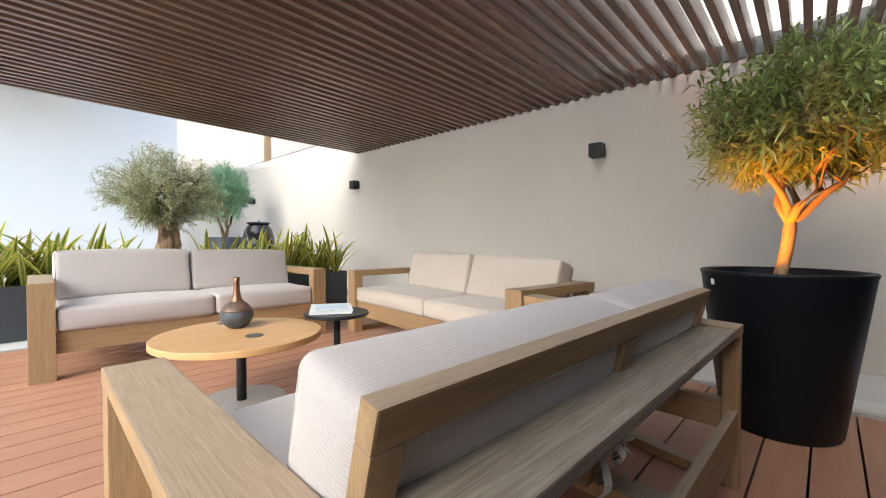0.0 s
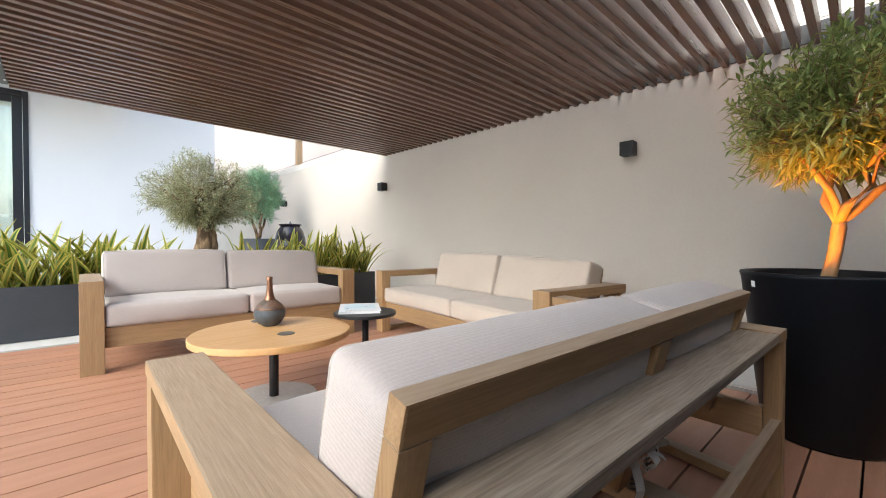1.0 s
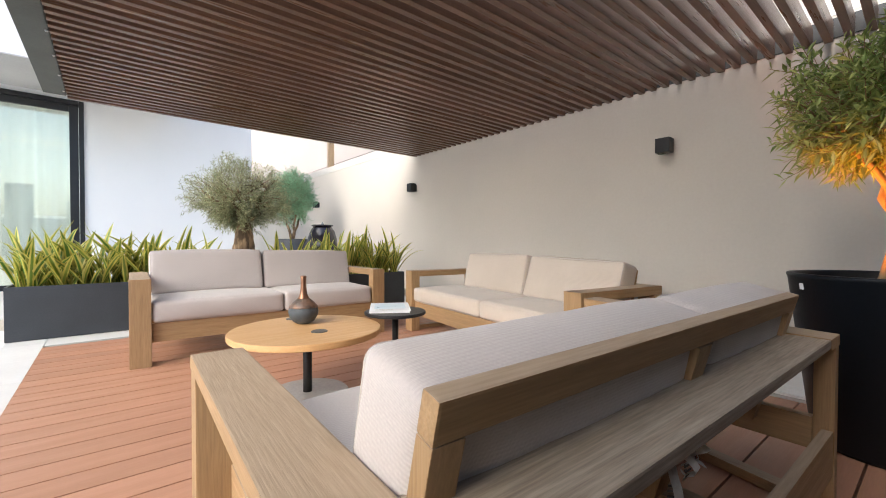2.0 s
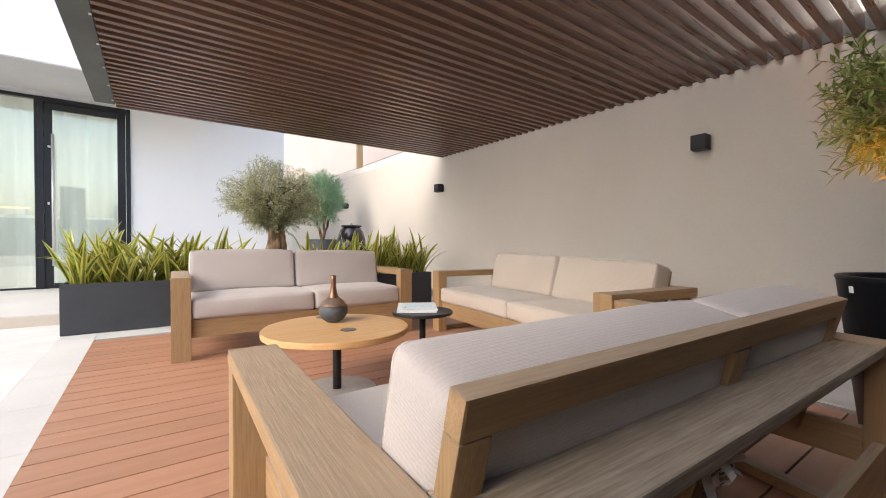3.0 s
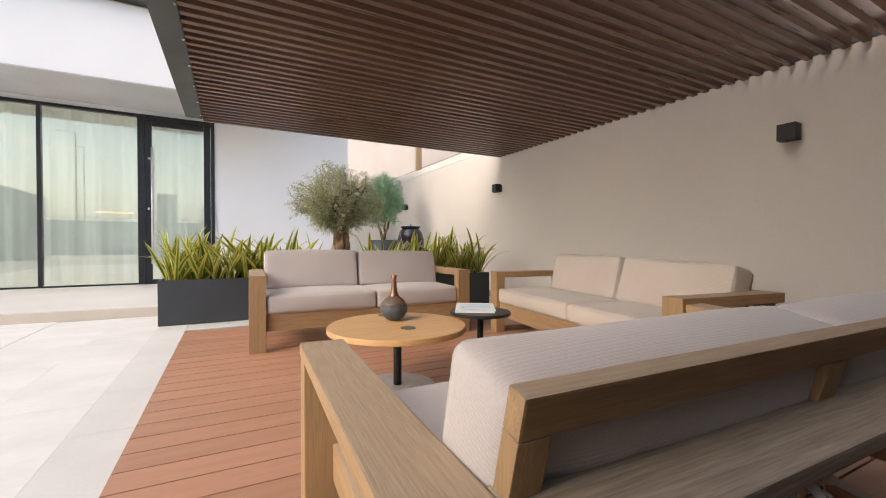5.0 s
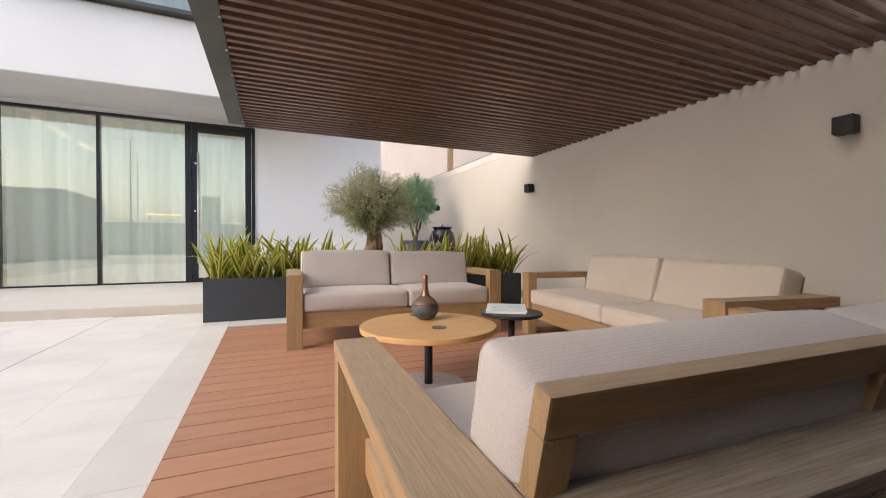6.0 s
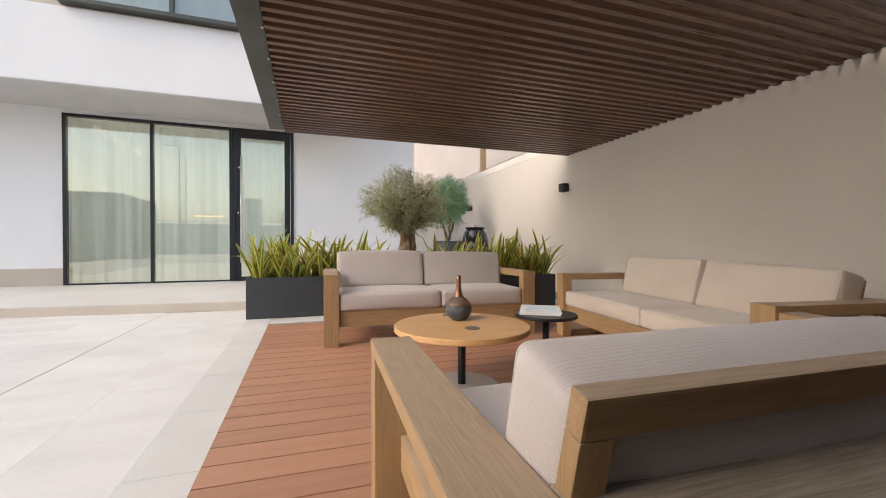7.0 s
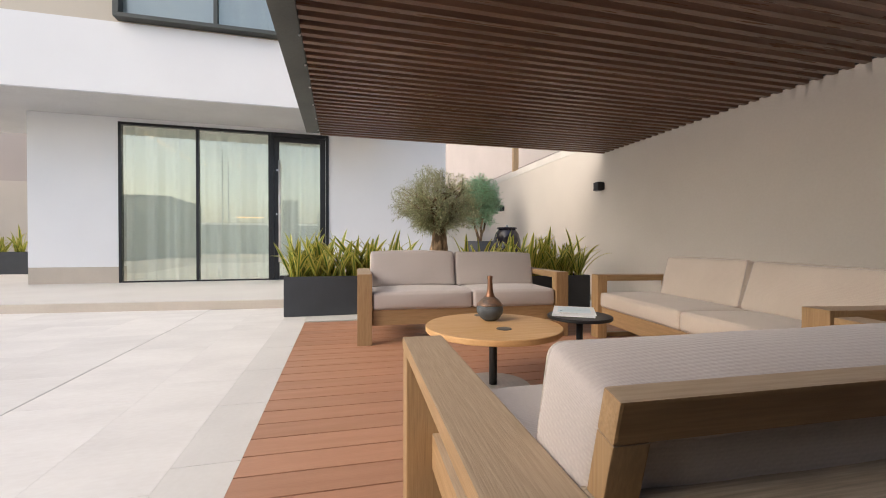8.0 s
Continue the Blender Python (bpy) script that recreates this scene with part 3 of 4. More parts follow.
def skew(bm, out, D):
    """Moves the front of a part sideways by out and leaves its back, at y D, where it is."""
    for v in bm.verts:
        v.co.x -= out * (1 - v.co.y / D)
    return bm


def sofa(m, W, label, seed=0, D=0.87, A=0.59, rail_y=0.70, rail_z=0.68, lean=13, back_h=0.37, seat_h=0.175, fabric="fabric", bare=False, seat_seam=0.0, back_gap=0.0, back_seam=0.0, splay=0.0):
    """An outdoor sofa: front at y 0, back at y D, arms of height A, a leaning back rail and four loose cushions."""
    s = thing("outdoor_sofa", m, label, "sofa", "sofas round the table")
    aw, th = 0.12, 0.034 if bare else 0.055
    T = math.tan(radians(lean))
    for x0, x1 in ((0, aw), (W - aw, W)):
        out = splay if x0 == 0 else 0.0
        if bare:
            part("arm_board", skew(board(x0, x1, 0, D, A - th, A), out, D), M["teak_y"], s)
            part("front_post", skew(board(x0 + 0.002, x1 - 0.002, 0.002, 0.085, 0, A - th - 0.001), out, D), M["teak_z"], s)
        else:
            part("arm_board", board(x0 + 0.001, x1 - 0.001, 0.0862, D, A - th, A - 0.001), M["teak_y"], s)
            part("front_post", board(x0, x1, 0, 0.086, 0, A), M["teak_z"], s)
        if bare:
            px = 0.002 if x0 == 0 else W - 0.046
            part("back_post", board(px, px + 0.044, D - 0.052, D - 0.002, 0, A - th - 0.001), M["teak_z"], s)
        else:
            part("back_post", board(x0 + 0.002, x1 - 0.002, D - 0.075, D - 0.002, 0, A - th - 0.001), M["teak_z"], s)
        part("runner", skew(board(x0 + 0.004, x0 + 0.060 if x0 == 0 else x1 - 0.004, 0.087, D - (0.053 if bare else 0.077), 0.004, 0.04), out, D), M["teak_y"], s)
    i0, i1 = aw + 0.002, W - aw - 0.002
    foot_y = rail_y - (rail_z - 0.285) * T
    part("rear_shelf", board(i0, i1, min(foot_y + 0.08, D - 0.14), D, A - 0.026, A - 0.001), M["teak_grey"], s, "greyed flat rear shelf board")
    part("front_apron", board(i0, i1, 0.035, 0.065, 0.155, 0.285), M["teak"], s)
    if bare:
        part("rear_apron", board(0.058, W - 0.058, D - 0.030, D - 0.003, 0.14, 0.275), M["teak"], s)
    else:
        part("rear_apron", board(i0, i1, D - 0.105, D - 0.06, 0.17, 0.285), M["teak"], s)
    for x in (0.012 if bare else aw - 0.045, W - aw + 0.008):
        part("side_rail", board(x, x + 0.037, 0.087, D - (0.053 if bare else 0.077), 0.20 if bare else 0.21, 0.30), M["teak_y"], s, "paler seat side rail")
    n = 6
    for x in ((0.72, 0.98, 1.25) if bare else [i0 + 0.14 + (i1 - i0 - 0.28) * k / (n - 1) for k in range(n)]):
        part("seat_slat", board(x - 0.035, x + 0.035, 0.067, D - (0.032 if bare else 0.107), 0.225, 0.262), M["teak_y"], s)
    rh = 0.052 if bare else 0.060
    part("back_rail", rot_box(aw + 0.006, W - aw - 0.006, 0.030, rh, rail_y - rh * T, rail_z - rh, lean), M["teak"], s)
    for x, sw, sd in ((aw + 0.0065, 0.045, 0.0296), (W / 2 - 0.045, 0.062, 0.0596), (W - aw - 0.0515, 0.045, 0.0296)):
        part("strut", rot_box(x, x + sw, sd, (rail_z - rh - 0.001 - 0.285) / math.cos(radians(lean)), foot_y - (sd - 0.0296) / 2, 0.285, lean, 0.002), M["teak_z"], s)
    cw = (i1 - i0) / 2
    t_b = 0.155
    back_y = foot_y + 0.02 - t_b
    for k in range(2):
        sw = cw - 0.006 + (-seat_seam if k else seat_seam)
        sd = back_y + 0.06
        part("seat_cushion", cushion_bm(sw, sd, seat_h - 0.022, seed + k, 0.023, 0.026), M[fabric], s, smooth=True,
                    m=Matrix.Translation((i0 + 0.003 + (cw + seat_seam) * k, 0.012, 0.287)))
        bw = cw - 0.012 + (-back_seam if k else back_seam - back_gap)
        back = part("back_cushion", cushion_bm(bw, t_b, back_h, seed + 5 + k, 0.016), M[fabric], s, smooth=True,
             m=Matrix.Translation((i0 + 0.006 + ((cw + back_seam) if k else back_gap), back_y, 0.27 + seat_h)) @ Matrix.Rotation(radians(-lean - (0 if bare else 3 * k)), 4, "X") @ Matrix.Rotation(radians(0 if bare else 1.2 * k), 4, "Y"))
        for y in (0.006, t_b - 0.006):
            part("piping", piping_bm(bw, back_h), M["piping"], back, smooth=True, m=Matrix.Translation((0, y, 0)) @ Matrix.Rotation(radians(90), 4, "X"))
    return s


sofa(Matrix.Translation((0.097, 3.327, 0)) @ Matrix.Rotation(radians(-2.1), 4, "Z"), 1.895,
     "teak-framed outdoor sofa with grey-beige cushions in front of planters", 0, back_h=0.345, seat_h=0.17, seat_seam=0.045)
sofa(Matrix.Translation((2.206, 3.218, 0)) @ Matrix.Rotation(radians(-98), 4, "Z"), 2.07,
     "teak-framed outdoor sofa with warm beige cushions beside the wall", 20, D=0.76, A=0.57, rail_y=0.69, rail_z=0.665, back_h=0.33, seat_h=0.15, back_gap=0.16, back_seam=0.07, seat_seam=0.11, fabric="fabric_warm")
near_sofa = sofa(Matrix.Translation((1.745, 1.095, 0)) @ Matrix.Rotation(radians(177.6), 4, "Z"), 1.60,
     "teak-framed outdoor sofa with its bare back rail and rear shelf showing", 40, D=0.93, A=0.56, rail_y=0.845, rail_z=0.687, lean=14, back_h=0.318, seat_h=0.13, bare=True, back_gap=-0.085, back_seam=-0.12, splay=0.19)


# ---- tables ----
def pedestal_table(m, R, H, thick, top_mat, base_mat, label, base_r, pole_r):
    t = thing("pedestal_table", m, label, "table")
    part("tabletop", lathe([(0.001, H - thick), (R - 0.004, H - thick), (R, H - thick + 0.004), (R, H - 0.004), (R - 0.004, H), (0.001, H)], 64), top_mat, t)
    part("pole", lathe([(pole_r, 0.014), (pole_r, H - thick - 0.001)], 24), M["black"], t, "black metal pole", smooth=True)
    part("foot_plate", lathe([(0.001, 0.0), (base_r, 0.0), (base_r, 0.008), (base_r - 0.006, 0.013), (0.001, 0.013)], 48), base_mat, t, "round flat foot plate")
    return t


wood_table = pedestal_table(Matrix.Translation((0.84, 2.19, 0)), 0.40, 0.365, 0.033, M["oak"], M["base"],
                            "round light oak coffee table on a black pole", 0.22, 0.024)
pedestal_table(Matrix.Translation((1.41, 2.18, 0)), 0.195, 0.40, 0.02, M["black"], M["black"],
               "small round black side table on a black pole", 0.15, 0.02)

# ---- things on the tables ----
vase = thing("vase", Matrix.Translation((0.872, 2.33, 0.365)) @ Matrix.Diagonal((1.1, 1.1, 1.05, 1)), "round dark slate vase with a slim copper neck", "vase")
part("body", lathe([(0.001, 0.0), (0.032, 0.0), (0.055, 0.016), (0.073, 0.045), (0.077, 0.068), (0.070, 0.095), (0.052, 0.118), (0.034, 0.133), (0.024, 0.146), (0.001, 0.146)], 40), M["slate"], vase, smooth=True)
part("shoulder", lathe([(0.0735, 0.090), (0.0712, 0.0965), (0.0535, 0.1195), (0.0355, 0.1345), (0.030, 0.140)], 40), M["bronze"], vase, "mottled bronze-brown shoulder", smooth=True)
part("neck", lathe([(0.036, 0.131), (0.026, 0.146), (0.019, 0.165), (0.015, 0.20), (0.0135, 0.235), (0.016, 0.262), (0.013, 0.264), (0.011, 0.24), (0.011, 0.16)], 32), M["copper"], vase, "slim brushed copper neck", smooth=True)
for x, y in ((0.854, 2.06), (0.872, 2.50)):
    d = thing("cable_grommet", Matrix.Translation((x, y, 0.365)), "flat dark grey round cap set in the oak tabletop", "grommet", "caps in the oak tabletop")
    part("cap", lathe([(0.001, 0.0), (0.043, 0.0), (0.043, 0.0025), (0.040, 0.004), (0.001, 0.004)], 36), M["grey_disc"], d)
book = thing("magazine", Matrix.Translation((1.42, 2.26, 0.40)) @ Matrix.Rotation(radians(-33), 4, "Z"), "open-edged white magazine with a pale blue cover on the black table", "magazine")
part("pages", box(-0.125, 0.125, -0.165, 0.165, 0.001, 0.014, 0.002), M["paper"], book)
part("cover", box(-0.128, 0.128, -0.168, 0.168, 0.0142, 0.0160), M["paper"], book, "white glossy cover", m=Matrix.Rotation(radians(1.5), 4, "Z"))
part("cover_picture", box(-0.10, 0.10, -0.09, 0.14, 0.0162, 0.0166), M["cover"], book, "pale blue picture on the cover", m=Matrix.Rotation(radians(1.5), 4, "Z"))
for k in range(2):
    part("print_bar", box(-0.09, -0.02 + 0.04 * k, -0.145 + 0.024 * k, -0.138 + 0.024 * k, 0.0162, 0.0166), M["base"], book, m=Matrix.Rotation(radians(1.5), 4, "Z"))

# ---- care tags under the rear shelf ----
for k, (x, y, tilt) in enumerate(((0.625, 0.225, 6), (0.65, 0.22, -10), (0.675, 0.225, 14), (0.695, 0.22, -4))):
    t = thing("care_tag", Matrix.Translation((x, y, 0.532)) @ Matrix.Rotation(radians(-35 + 20 * k), 4, "Z") @ Matrix.Rotation(radians(tilt), 4, "Y"), "small white fabric care tag hanging under the sofa", "tag", "care tags")
    bm = bmesh.new()
    ln = (0.095, 0.055, 0.05, 0.04)[k]
    prev = None
    for q in range(9):
        z = -ln * q / 8
        yy = 0.012 * math.sin(q * 0.9 + k)
        cur = [bm.verts.new((-0.0085, yy, z)), bm.verts.new((0.0085, yy + 0.004, z))]
        if prev:
            bm.faces.new((prev[0], prev[1], cur[1], cur[0]))
        prev = cur
    bmesh.ops.solidify(bm, geom=bm.faces[:], thickness=0.0012)
    part("strip", bm, M["tag"], t)
    for q in range(3):
        part("print_bar", box(-0.007, 0.007, 0.006, 0.0068, -ln * 0.55 - q * 0.008, -ln * 0.55 - q * 0.008 + 0.003), M["grey_disc"], t)


# ---- wall lamps ----
def wall_lamp(y, z=1.625):
    t = thing("wall_lamp", Matrix.Translation((WALL_X, y, z)), "small black cube wall lamp on the plastered wall", "wall lamp", "wall lamps")
    part("back_plate", box(-0.016, -0.001, -0.045, 0.045, -0.045, 0.045, 0.002), M["black"], t)
    part("body", box(-0.115, -0.017, -0.055, 0.055, -0.055, 0.062, 0.004), M["black"], t)
    for dy in (-0.03, 0.03):
        part("lens", box(-0.095, -0.04, dy - 0.018, dy + 0.018, -0.061, -0.0555, 0.001), M["grey_disc"], t)
    return t


for y, z in ((1.40, 1.635), (5.0, 1.665), (8.62, 1.66)):
    wall_lamp(y, z)


# ---- trees ----
def tube(bm, pts, radii, seg=8, rough=0.0, seed=0):
    """A tapering limb through points."""
    rings = []
    for k, (p, r) in enumerate(zip(pts, radii)):
        d = (pts[min(k + 1, len(pts) - 1)] - pts[max(k - 1, 0)]).normalized()
        a = d.orthogonal().normalized() if abs(d.z) > 0.9 else d.cross(Vector((0, 0, 1))).normalized()
        if abs(d.z) > 0.9:
            a = Vector((1, 0, 0)) - d * d.x
            a.normalize()
        b = d.cross(a)
        ring = []
        for i in range(seg):
            an = 2 * math.pi * i / seg
            q = a * math.cos(an) + b * math.sin(an)
            rr = r * (1 + rough * noise.noise(Vector((q.x * 1.6 + seed, q.y * 1.6, k * 0.35 + p.z * 2))) * 2 + rough * 0.6 * math.sin(an * 3 + p.z * 9 + seed))
            ring.append(bm.verts.new(p + q * rr))
        rings.append(ring)
    for u, v in zip(rings, rings[1:]):
        for i in range(seg):
            j = (i + 1) % seg
            bm.faces.new((u[i], u[j], v[j], v[i]))
    bm.faces.new(rings[0])
    bm.faces.new(rings[-1])
    return bm


def bend(a, b, n, wob, rnd):
    pts = []
    for i in range(n + 1):
        t = i / n
        w = wob * math.sin(math.pi * t)
        pts.append(a.lerp(b, t) + Vector((rnd.uniform(-w, w), rnd.uniform(-w, w), rnd.uniform(-w, w) * 0.5)))
    pts[0], pts[-1] = a.copy(), b.copy()
    return pts


def leaf_quad(verts, faces, p, d, up, ln, wd, droop):
    """A folded lance-shaped leaf of six points from p along d."""
    s = d.cross(up)
    if s.length < 1e-4:
        s = Vector((1, 0, 0))
    s.normalize()
    n = s.cross(d).normalized()
    i = len(verts)
    mid = p + d * ln * 0.45 - n * wd * 0.25
    tip = p + d * ln - Vector((0, 0, droop * ln))
    verts += [p, mid + s * wd / 2 + n * wd * 0.3, mid, mid - s * wd / 2 + n * wd * 0.3, tip]
    faces += [(i, i + 1, i + 2), (i, i + 2, i + 3), (i + 1, i + 4, i + 2), (i + 2, i + 4, i + 3)]


def crown(seed, centre, radii, twigs, leaves, ln, wd, twig_len, lumps=0.25, flat=0.0, shell=0.45, shoots=0, reach=0.25):
    """Leaf mesh and twig mesh of an uneven crown. shoots: long sparse twigs that stand out of the outline by about reach metres."""
    rnd = random.Random(seed)
    verts, faces = [], []
    tw = bmesh.new()
    for number in range(twigs + shoots):
        shoot = number >= twigs
        while True:
            v = Vector((rnd.uniform(-1, 1), rnd.uniform(-1, 1), rnd.uniform(-1, 1)))
            if 0.05 < v.length <= 1 and not (shoot and v.z < -0.25 * v.length):
                break
        dirv = v.normalized()
        rad = (shell + (1 - shell) * rnd.random() ** 0.6) * (1 + lumps * noise.noise(dirv * 1.7 + Vector((seed, 0, 0))) * 1.6)
        if dirv.z < 0:
            rad *= 1 - flat * (-dirv.z)
        p = centre + Vector((dirv.x * radii[0], dirv.y * radii[1], dirv.z * radii[2])) * rad
        out = (dirv + Vector((rnd.uniform(-0.7, 0.7), rnd.uniform(-0.7, 0.7), rnd.uniform(-0.2, 0.75)))).normalized()
        L = twig_len * rnd.uniform(0.6, 1.4)
        if shoot:
            p = centre + Vector((dirv.x * radii[0], dirv.y * radii[1], dirv.z * radii[2])) * rnd.uniform(0.82, 1.0)
            out = (dirv * 1.2 + Vector((rnd.uniform(-0.6, 0.6), rnd.uniform(-0.6, 0.6), rnd.uniform(-0.3, 0.6)))).normalized()
            L = reach * rnd.uniform(0.6, 1.3)
        pts = [p - out * L * 0.5, p, p + out * L * 0.5 + Vector((0, 0, -0.08 * L))]
        tube(tw, pts, (0.0022, 0.0018, 0.0008), 3)
        for k in range(leaves):
            t = (k + rnd.random() * 0.6) / leaves
            q = pts[0].lerp(pts[2], t)
            side = out.orthogonal().normalized()
            side.rotate(Matrix.Rotation(k * 2.4 + rnd.uniform(-0.5, 0.5), 3, out))
            d = (out * rnd.uniform(0.35, 0.9) + side * rnd.uniform(0.5, 1.0)).normalized()
            leaf_quad(verts, faces, q, d, Vector((rnd.uniform(-0.5, 0.5), rnd.uniform(-0.5, 0.5), 1)), ln * rnd.uniform(0.6, 1.25), wd * rnd.uniform(0.75, 1.2), rnd.uniform(0, 0.3))
    me = bpy.data.meshes.new("crown")
    me.from_pydata([tuple(v) for v in verts], [], faces)
    return me, tw


def limbs(bm, fork, centre, radii, count, r0, rnd, lift=0.0):
    for k in range(count):
        an = 2 * math.pi * k / count + rnd.uniform(-0.4, 0.4)
        tip = centre + Vector((math.cos(an) * radii[0] * 0.7, math.sin(an) * radii[1] * 0.7, radii[2] * rnd.uniform(-0.15, 0.55)))
        pts = bend(fork, tip, 6, 0.05, rnd)
        tube(bm, pts, [r0 * (1 - 0.8 * i / 6) for i in range(7)], 8, 0.08, k)
        for _ in range(4):
            a = pts[rnd.randint(2, 5)]
            b = centre + (a - centre) * 0.3 + Vector((rnd.uniform(-1, 1) * radii[0], rnd.uniform(-1, 1) * radii[1], rnd.uniform(-0.4, 0.9) * radii[2])) * 0.75
            tube(bm, bend(a, b, 4, 0.03, rnd), [r0 * 0.35 * (1 - 0.75 * i / 4) for i in range(5)], 6)


# ---- big pot and its tree ----
POT = Vector((2.40, 0.10, 0))
pot = thing("plant_pot", Matrix.Translation(POT), "tall tapered matt black plant pot on the deck", "plant pot")
part("shell", lathe([(0.001, 0.0), (0.205, 0.0), (0.222, 0.02), (0.307, 0.69), (0.313, 0.702), (0.309, 0.71), (0.290, 0.71), (0.285, 0.70), (0.27, 0.60), (0.001, 0.60)], 64), M["pot"], pot, smooth=True)
part("soil", lathe([(0.001, 0.602), (0.264, 0.602), (0.22, 0.622), (0.10, 0.632), (0.001, 0.63)], 40), M["soil"], pot, "dark potting soil", smooth=True)
part("tag", box(-0.011, 0.011, -0.002, 0.0, -0.013, 0.013, 0.0008), M["paper"], pot, "small pale maker's tag",
     m=Matrix.Translation((-0.1967, 0.2306, 0.658)) @ Matrix.Rotation(radians(220.4), 4, "Z") @ Matrix.Rotation(radians(7), 4, "X"))
spot = thing("pot_uplight", Matrix.Translation(POT + Vector((-0.215, 0.125, 0.615))), "small amber uplight set in the soil of the pot", "spotlight")
part("casing", lathe([(0.001, 0.0), (0.028, 0.0), (0.03, 0.05), (0.024, 0.052), (0.023, 0.04), (0.001, 0.04)], 24), M["black"], spot, smooth=True)
part("lens", lathe([(0.001, 0.041), (0.0225, 0.041), (0.0225, 0.045), (0.001, 0.046)], 24), M["amber"], spot, "glowing amber lens")
lamp = new("uplight", bpy.data.lights.new("uplight", "SPOT"))
lamp.data.energy, lamp.data.color, lamp.data.spot_size, lamp.data.spot_blend, lamp.data.shadow_soft_size = 34, (1.0, 0.28, 0.004), radians(92), 1.0, 0.02
lamp.matrix_world = look(tuple(POT + Vector((-0.215, 0.125, 0.665))), tuple(POT + Vector((0.0, -0.01, 1.05))))

rnd = random.Random(5)
tree = thing("potted_tree", Matrix.Translation(POT), "round-headed green tree with a smooth bare trunk in the black pot", "tree")
bm = bmesh.new()
fork = Vector((0.035, -0.035, 0.985))
tp = [Vector((-0.02, 0.02, 0.60)), Vector((0.0, 0.0, 0.70)), Vector((0.02, -0.02, 0.80)), Vector((0.03, -0.03, 0.90)), fork]
tube(bm, tp, (0.031, 0.026, 0.024, 0.026, 0.016), 12, 0.07, 2)
C0, R0 = Vector((0.07, -0.07, 1.36)), (0.43, 0.43, 0.38)
limbs(bm, fork - Vector((0.008, -0.008, 0.06)), C0 - Vector((0, 0, 0.05)), R0, 5, 0.020, rnd)
part("trunk", bm, M["smooth_bark"], tree, "smooth pale brown trunk and limbs", smooth=True)
me, tw = crown(11, C0, R0, 860, 11, 0.066, 0.0155, 0.17, lumps=0.34, flat=0.52, shoots=60, reach=0.20)
me.materials.append(LEAF_POT)
part("crown", me, None, tree, "dense narrow green leaves")
part("twig_work", tw, M["smooth_bark"], tree)

# ---- old olive tree behind the sofa ----
rnd = random.Random(8)
ol = thing("olive_tree", Matrix.Translation((1.46, 6.06, 0.10)), "old olive tree with a thick gnarled trunk and grey-green crown", "tree")
bm = bmesh.new()
tube(bm, [Vector((-0.03 + 0.02 * math.sin(k * 0.5), 0.02 * math.cos(k * 0.65), 0.055 * k)) for k in range(21)], [(0.13 * (1 - k / 20) ** 2.2 + 0.112 + 0.010 * math.sin(k * 1.1)) * (1 if k < 18 else (0.85, 0.6, 0.25)[k - 18]) for k in range(21)], 30, 0.16, 3)
C1, R1 = Vector((-0.06, 0.0, 1.38)), (0.64, 0.62, 0.46)
limbs(bm, Vector((-0.02, 0.0, 0.98)), C1, R1, 6, 0.062, rnd)
part("trunk", bm, M["trunk"], ol, "gnarled furrowed trunk", smooth=True)
me, tw = crown(21, C1 - Vector((0, 0, 0.11)), (0.62, 0.60, 0.57), 1500, 11, 0.052, 0.0125, 0.15, lumps=0.36, flat=0.55, shell=0.34, shoots=190, reach=0.28)
me.materials.append(LEAF_OLIVE)
part("crown", me, None, ol, "fine grey-green olive leaves")
part("twig_work", tw, M["trunk"], ol)

# ---- smaller tree in a grey pot ----
rnd = random.Random(9)
T2 = Vector((2.61, 7.50, 0.10))
pot2 = thing("round_pot", Matrix.Translation(T2), "dark grey cylindrical plant pot by the wall", "plant pot")
part("shell", lathe([(0.001, 0), (0.25, 0), (0.28, 0.80), (0.262, 0.80), (0.255, 0.74), (0.001, 0.74)], 40), M["planter"], pot2, smooth=True)
part("soil", lathe([(0.001, 0.742), (0.25, 0.742), (0.001, 0.76)], 32), M["soil"], pot2, "dark potting soil")
t2 = thing("small_tree", Matrix.Translation(T2), "small bushy tree with fine blue-green leaves in a grey pot", "tree")
bm = bmesh.new()
for dx, dy in ((-0.08, 0.0), (0.10, 0.03), (0.02, -0.06)):
    tube(bm, bend(Vector((0, 0, 0.74)), Vector((dx * 1.8, dy * 2, 1.25)), 5, 0.02, rnd), (0.03, 0.027, 0.024, 0.022, 0.018, 0.014), 8, 0.1, dx)
C2, R2 = Vector((0.02, 0, 1.59)), (0.38, 0.38, 0.46)
limbs(bm, Vector((0.02, 0, 1.15)), C2, R2, 5, 0.018, rnd)
part("trunk", bm, M["trunk"], t2, smooth=True)
me, tw = crown(31, C2, R2, 1500, 12, 0.044, 0.011, 0.15, lumps=0.28, shell=0.3, shoots=110, reach=0.26)
me.materials.append(LEAF_TEAL)
part("crown", me, None, t2, "fine blue-green leaves")
part("twig_work", tw, M["trunk"], t2)

# ---- water urn ----
urn = thing("fountain_urn", Matrix.Translation((2.76, 6.47, 0.10)), "tall glossy dark glazed water urn behind the planter", "urn")
part("body", lathe([(0.001, 0), (0.15, 0), (0.17, 0.03), (0.22, 0.35), (0.245, 0.62), (0.235, 0.80), (0.20, 0.92), (0.155, 0.985), (0.145, 1.0), (0.001, 1.0)], 48), M["urn"], urn, smooth=True)
part("rim", lathe([(0.146, 0.998), (0.172, 1.008), (0.178, 1.022), (0.165, 1.032), (0.145, 1.03), (0.13, 1.0)], 48), M["urn"], urn, "flared rim", smooth=True)
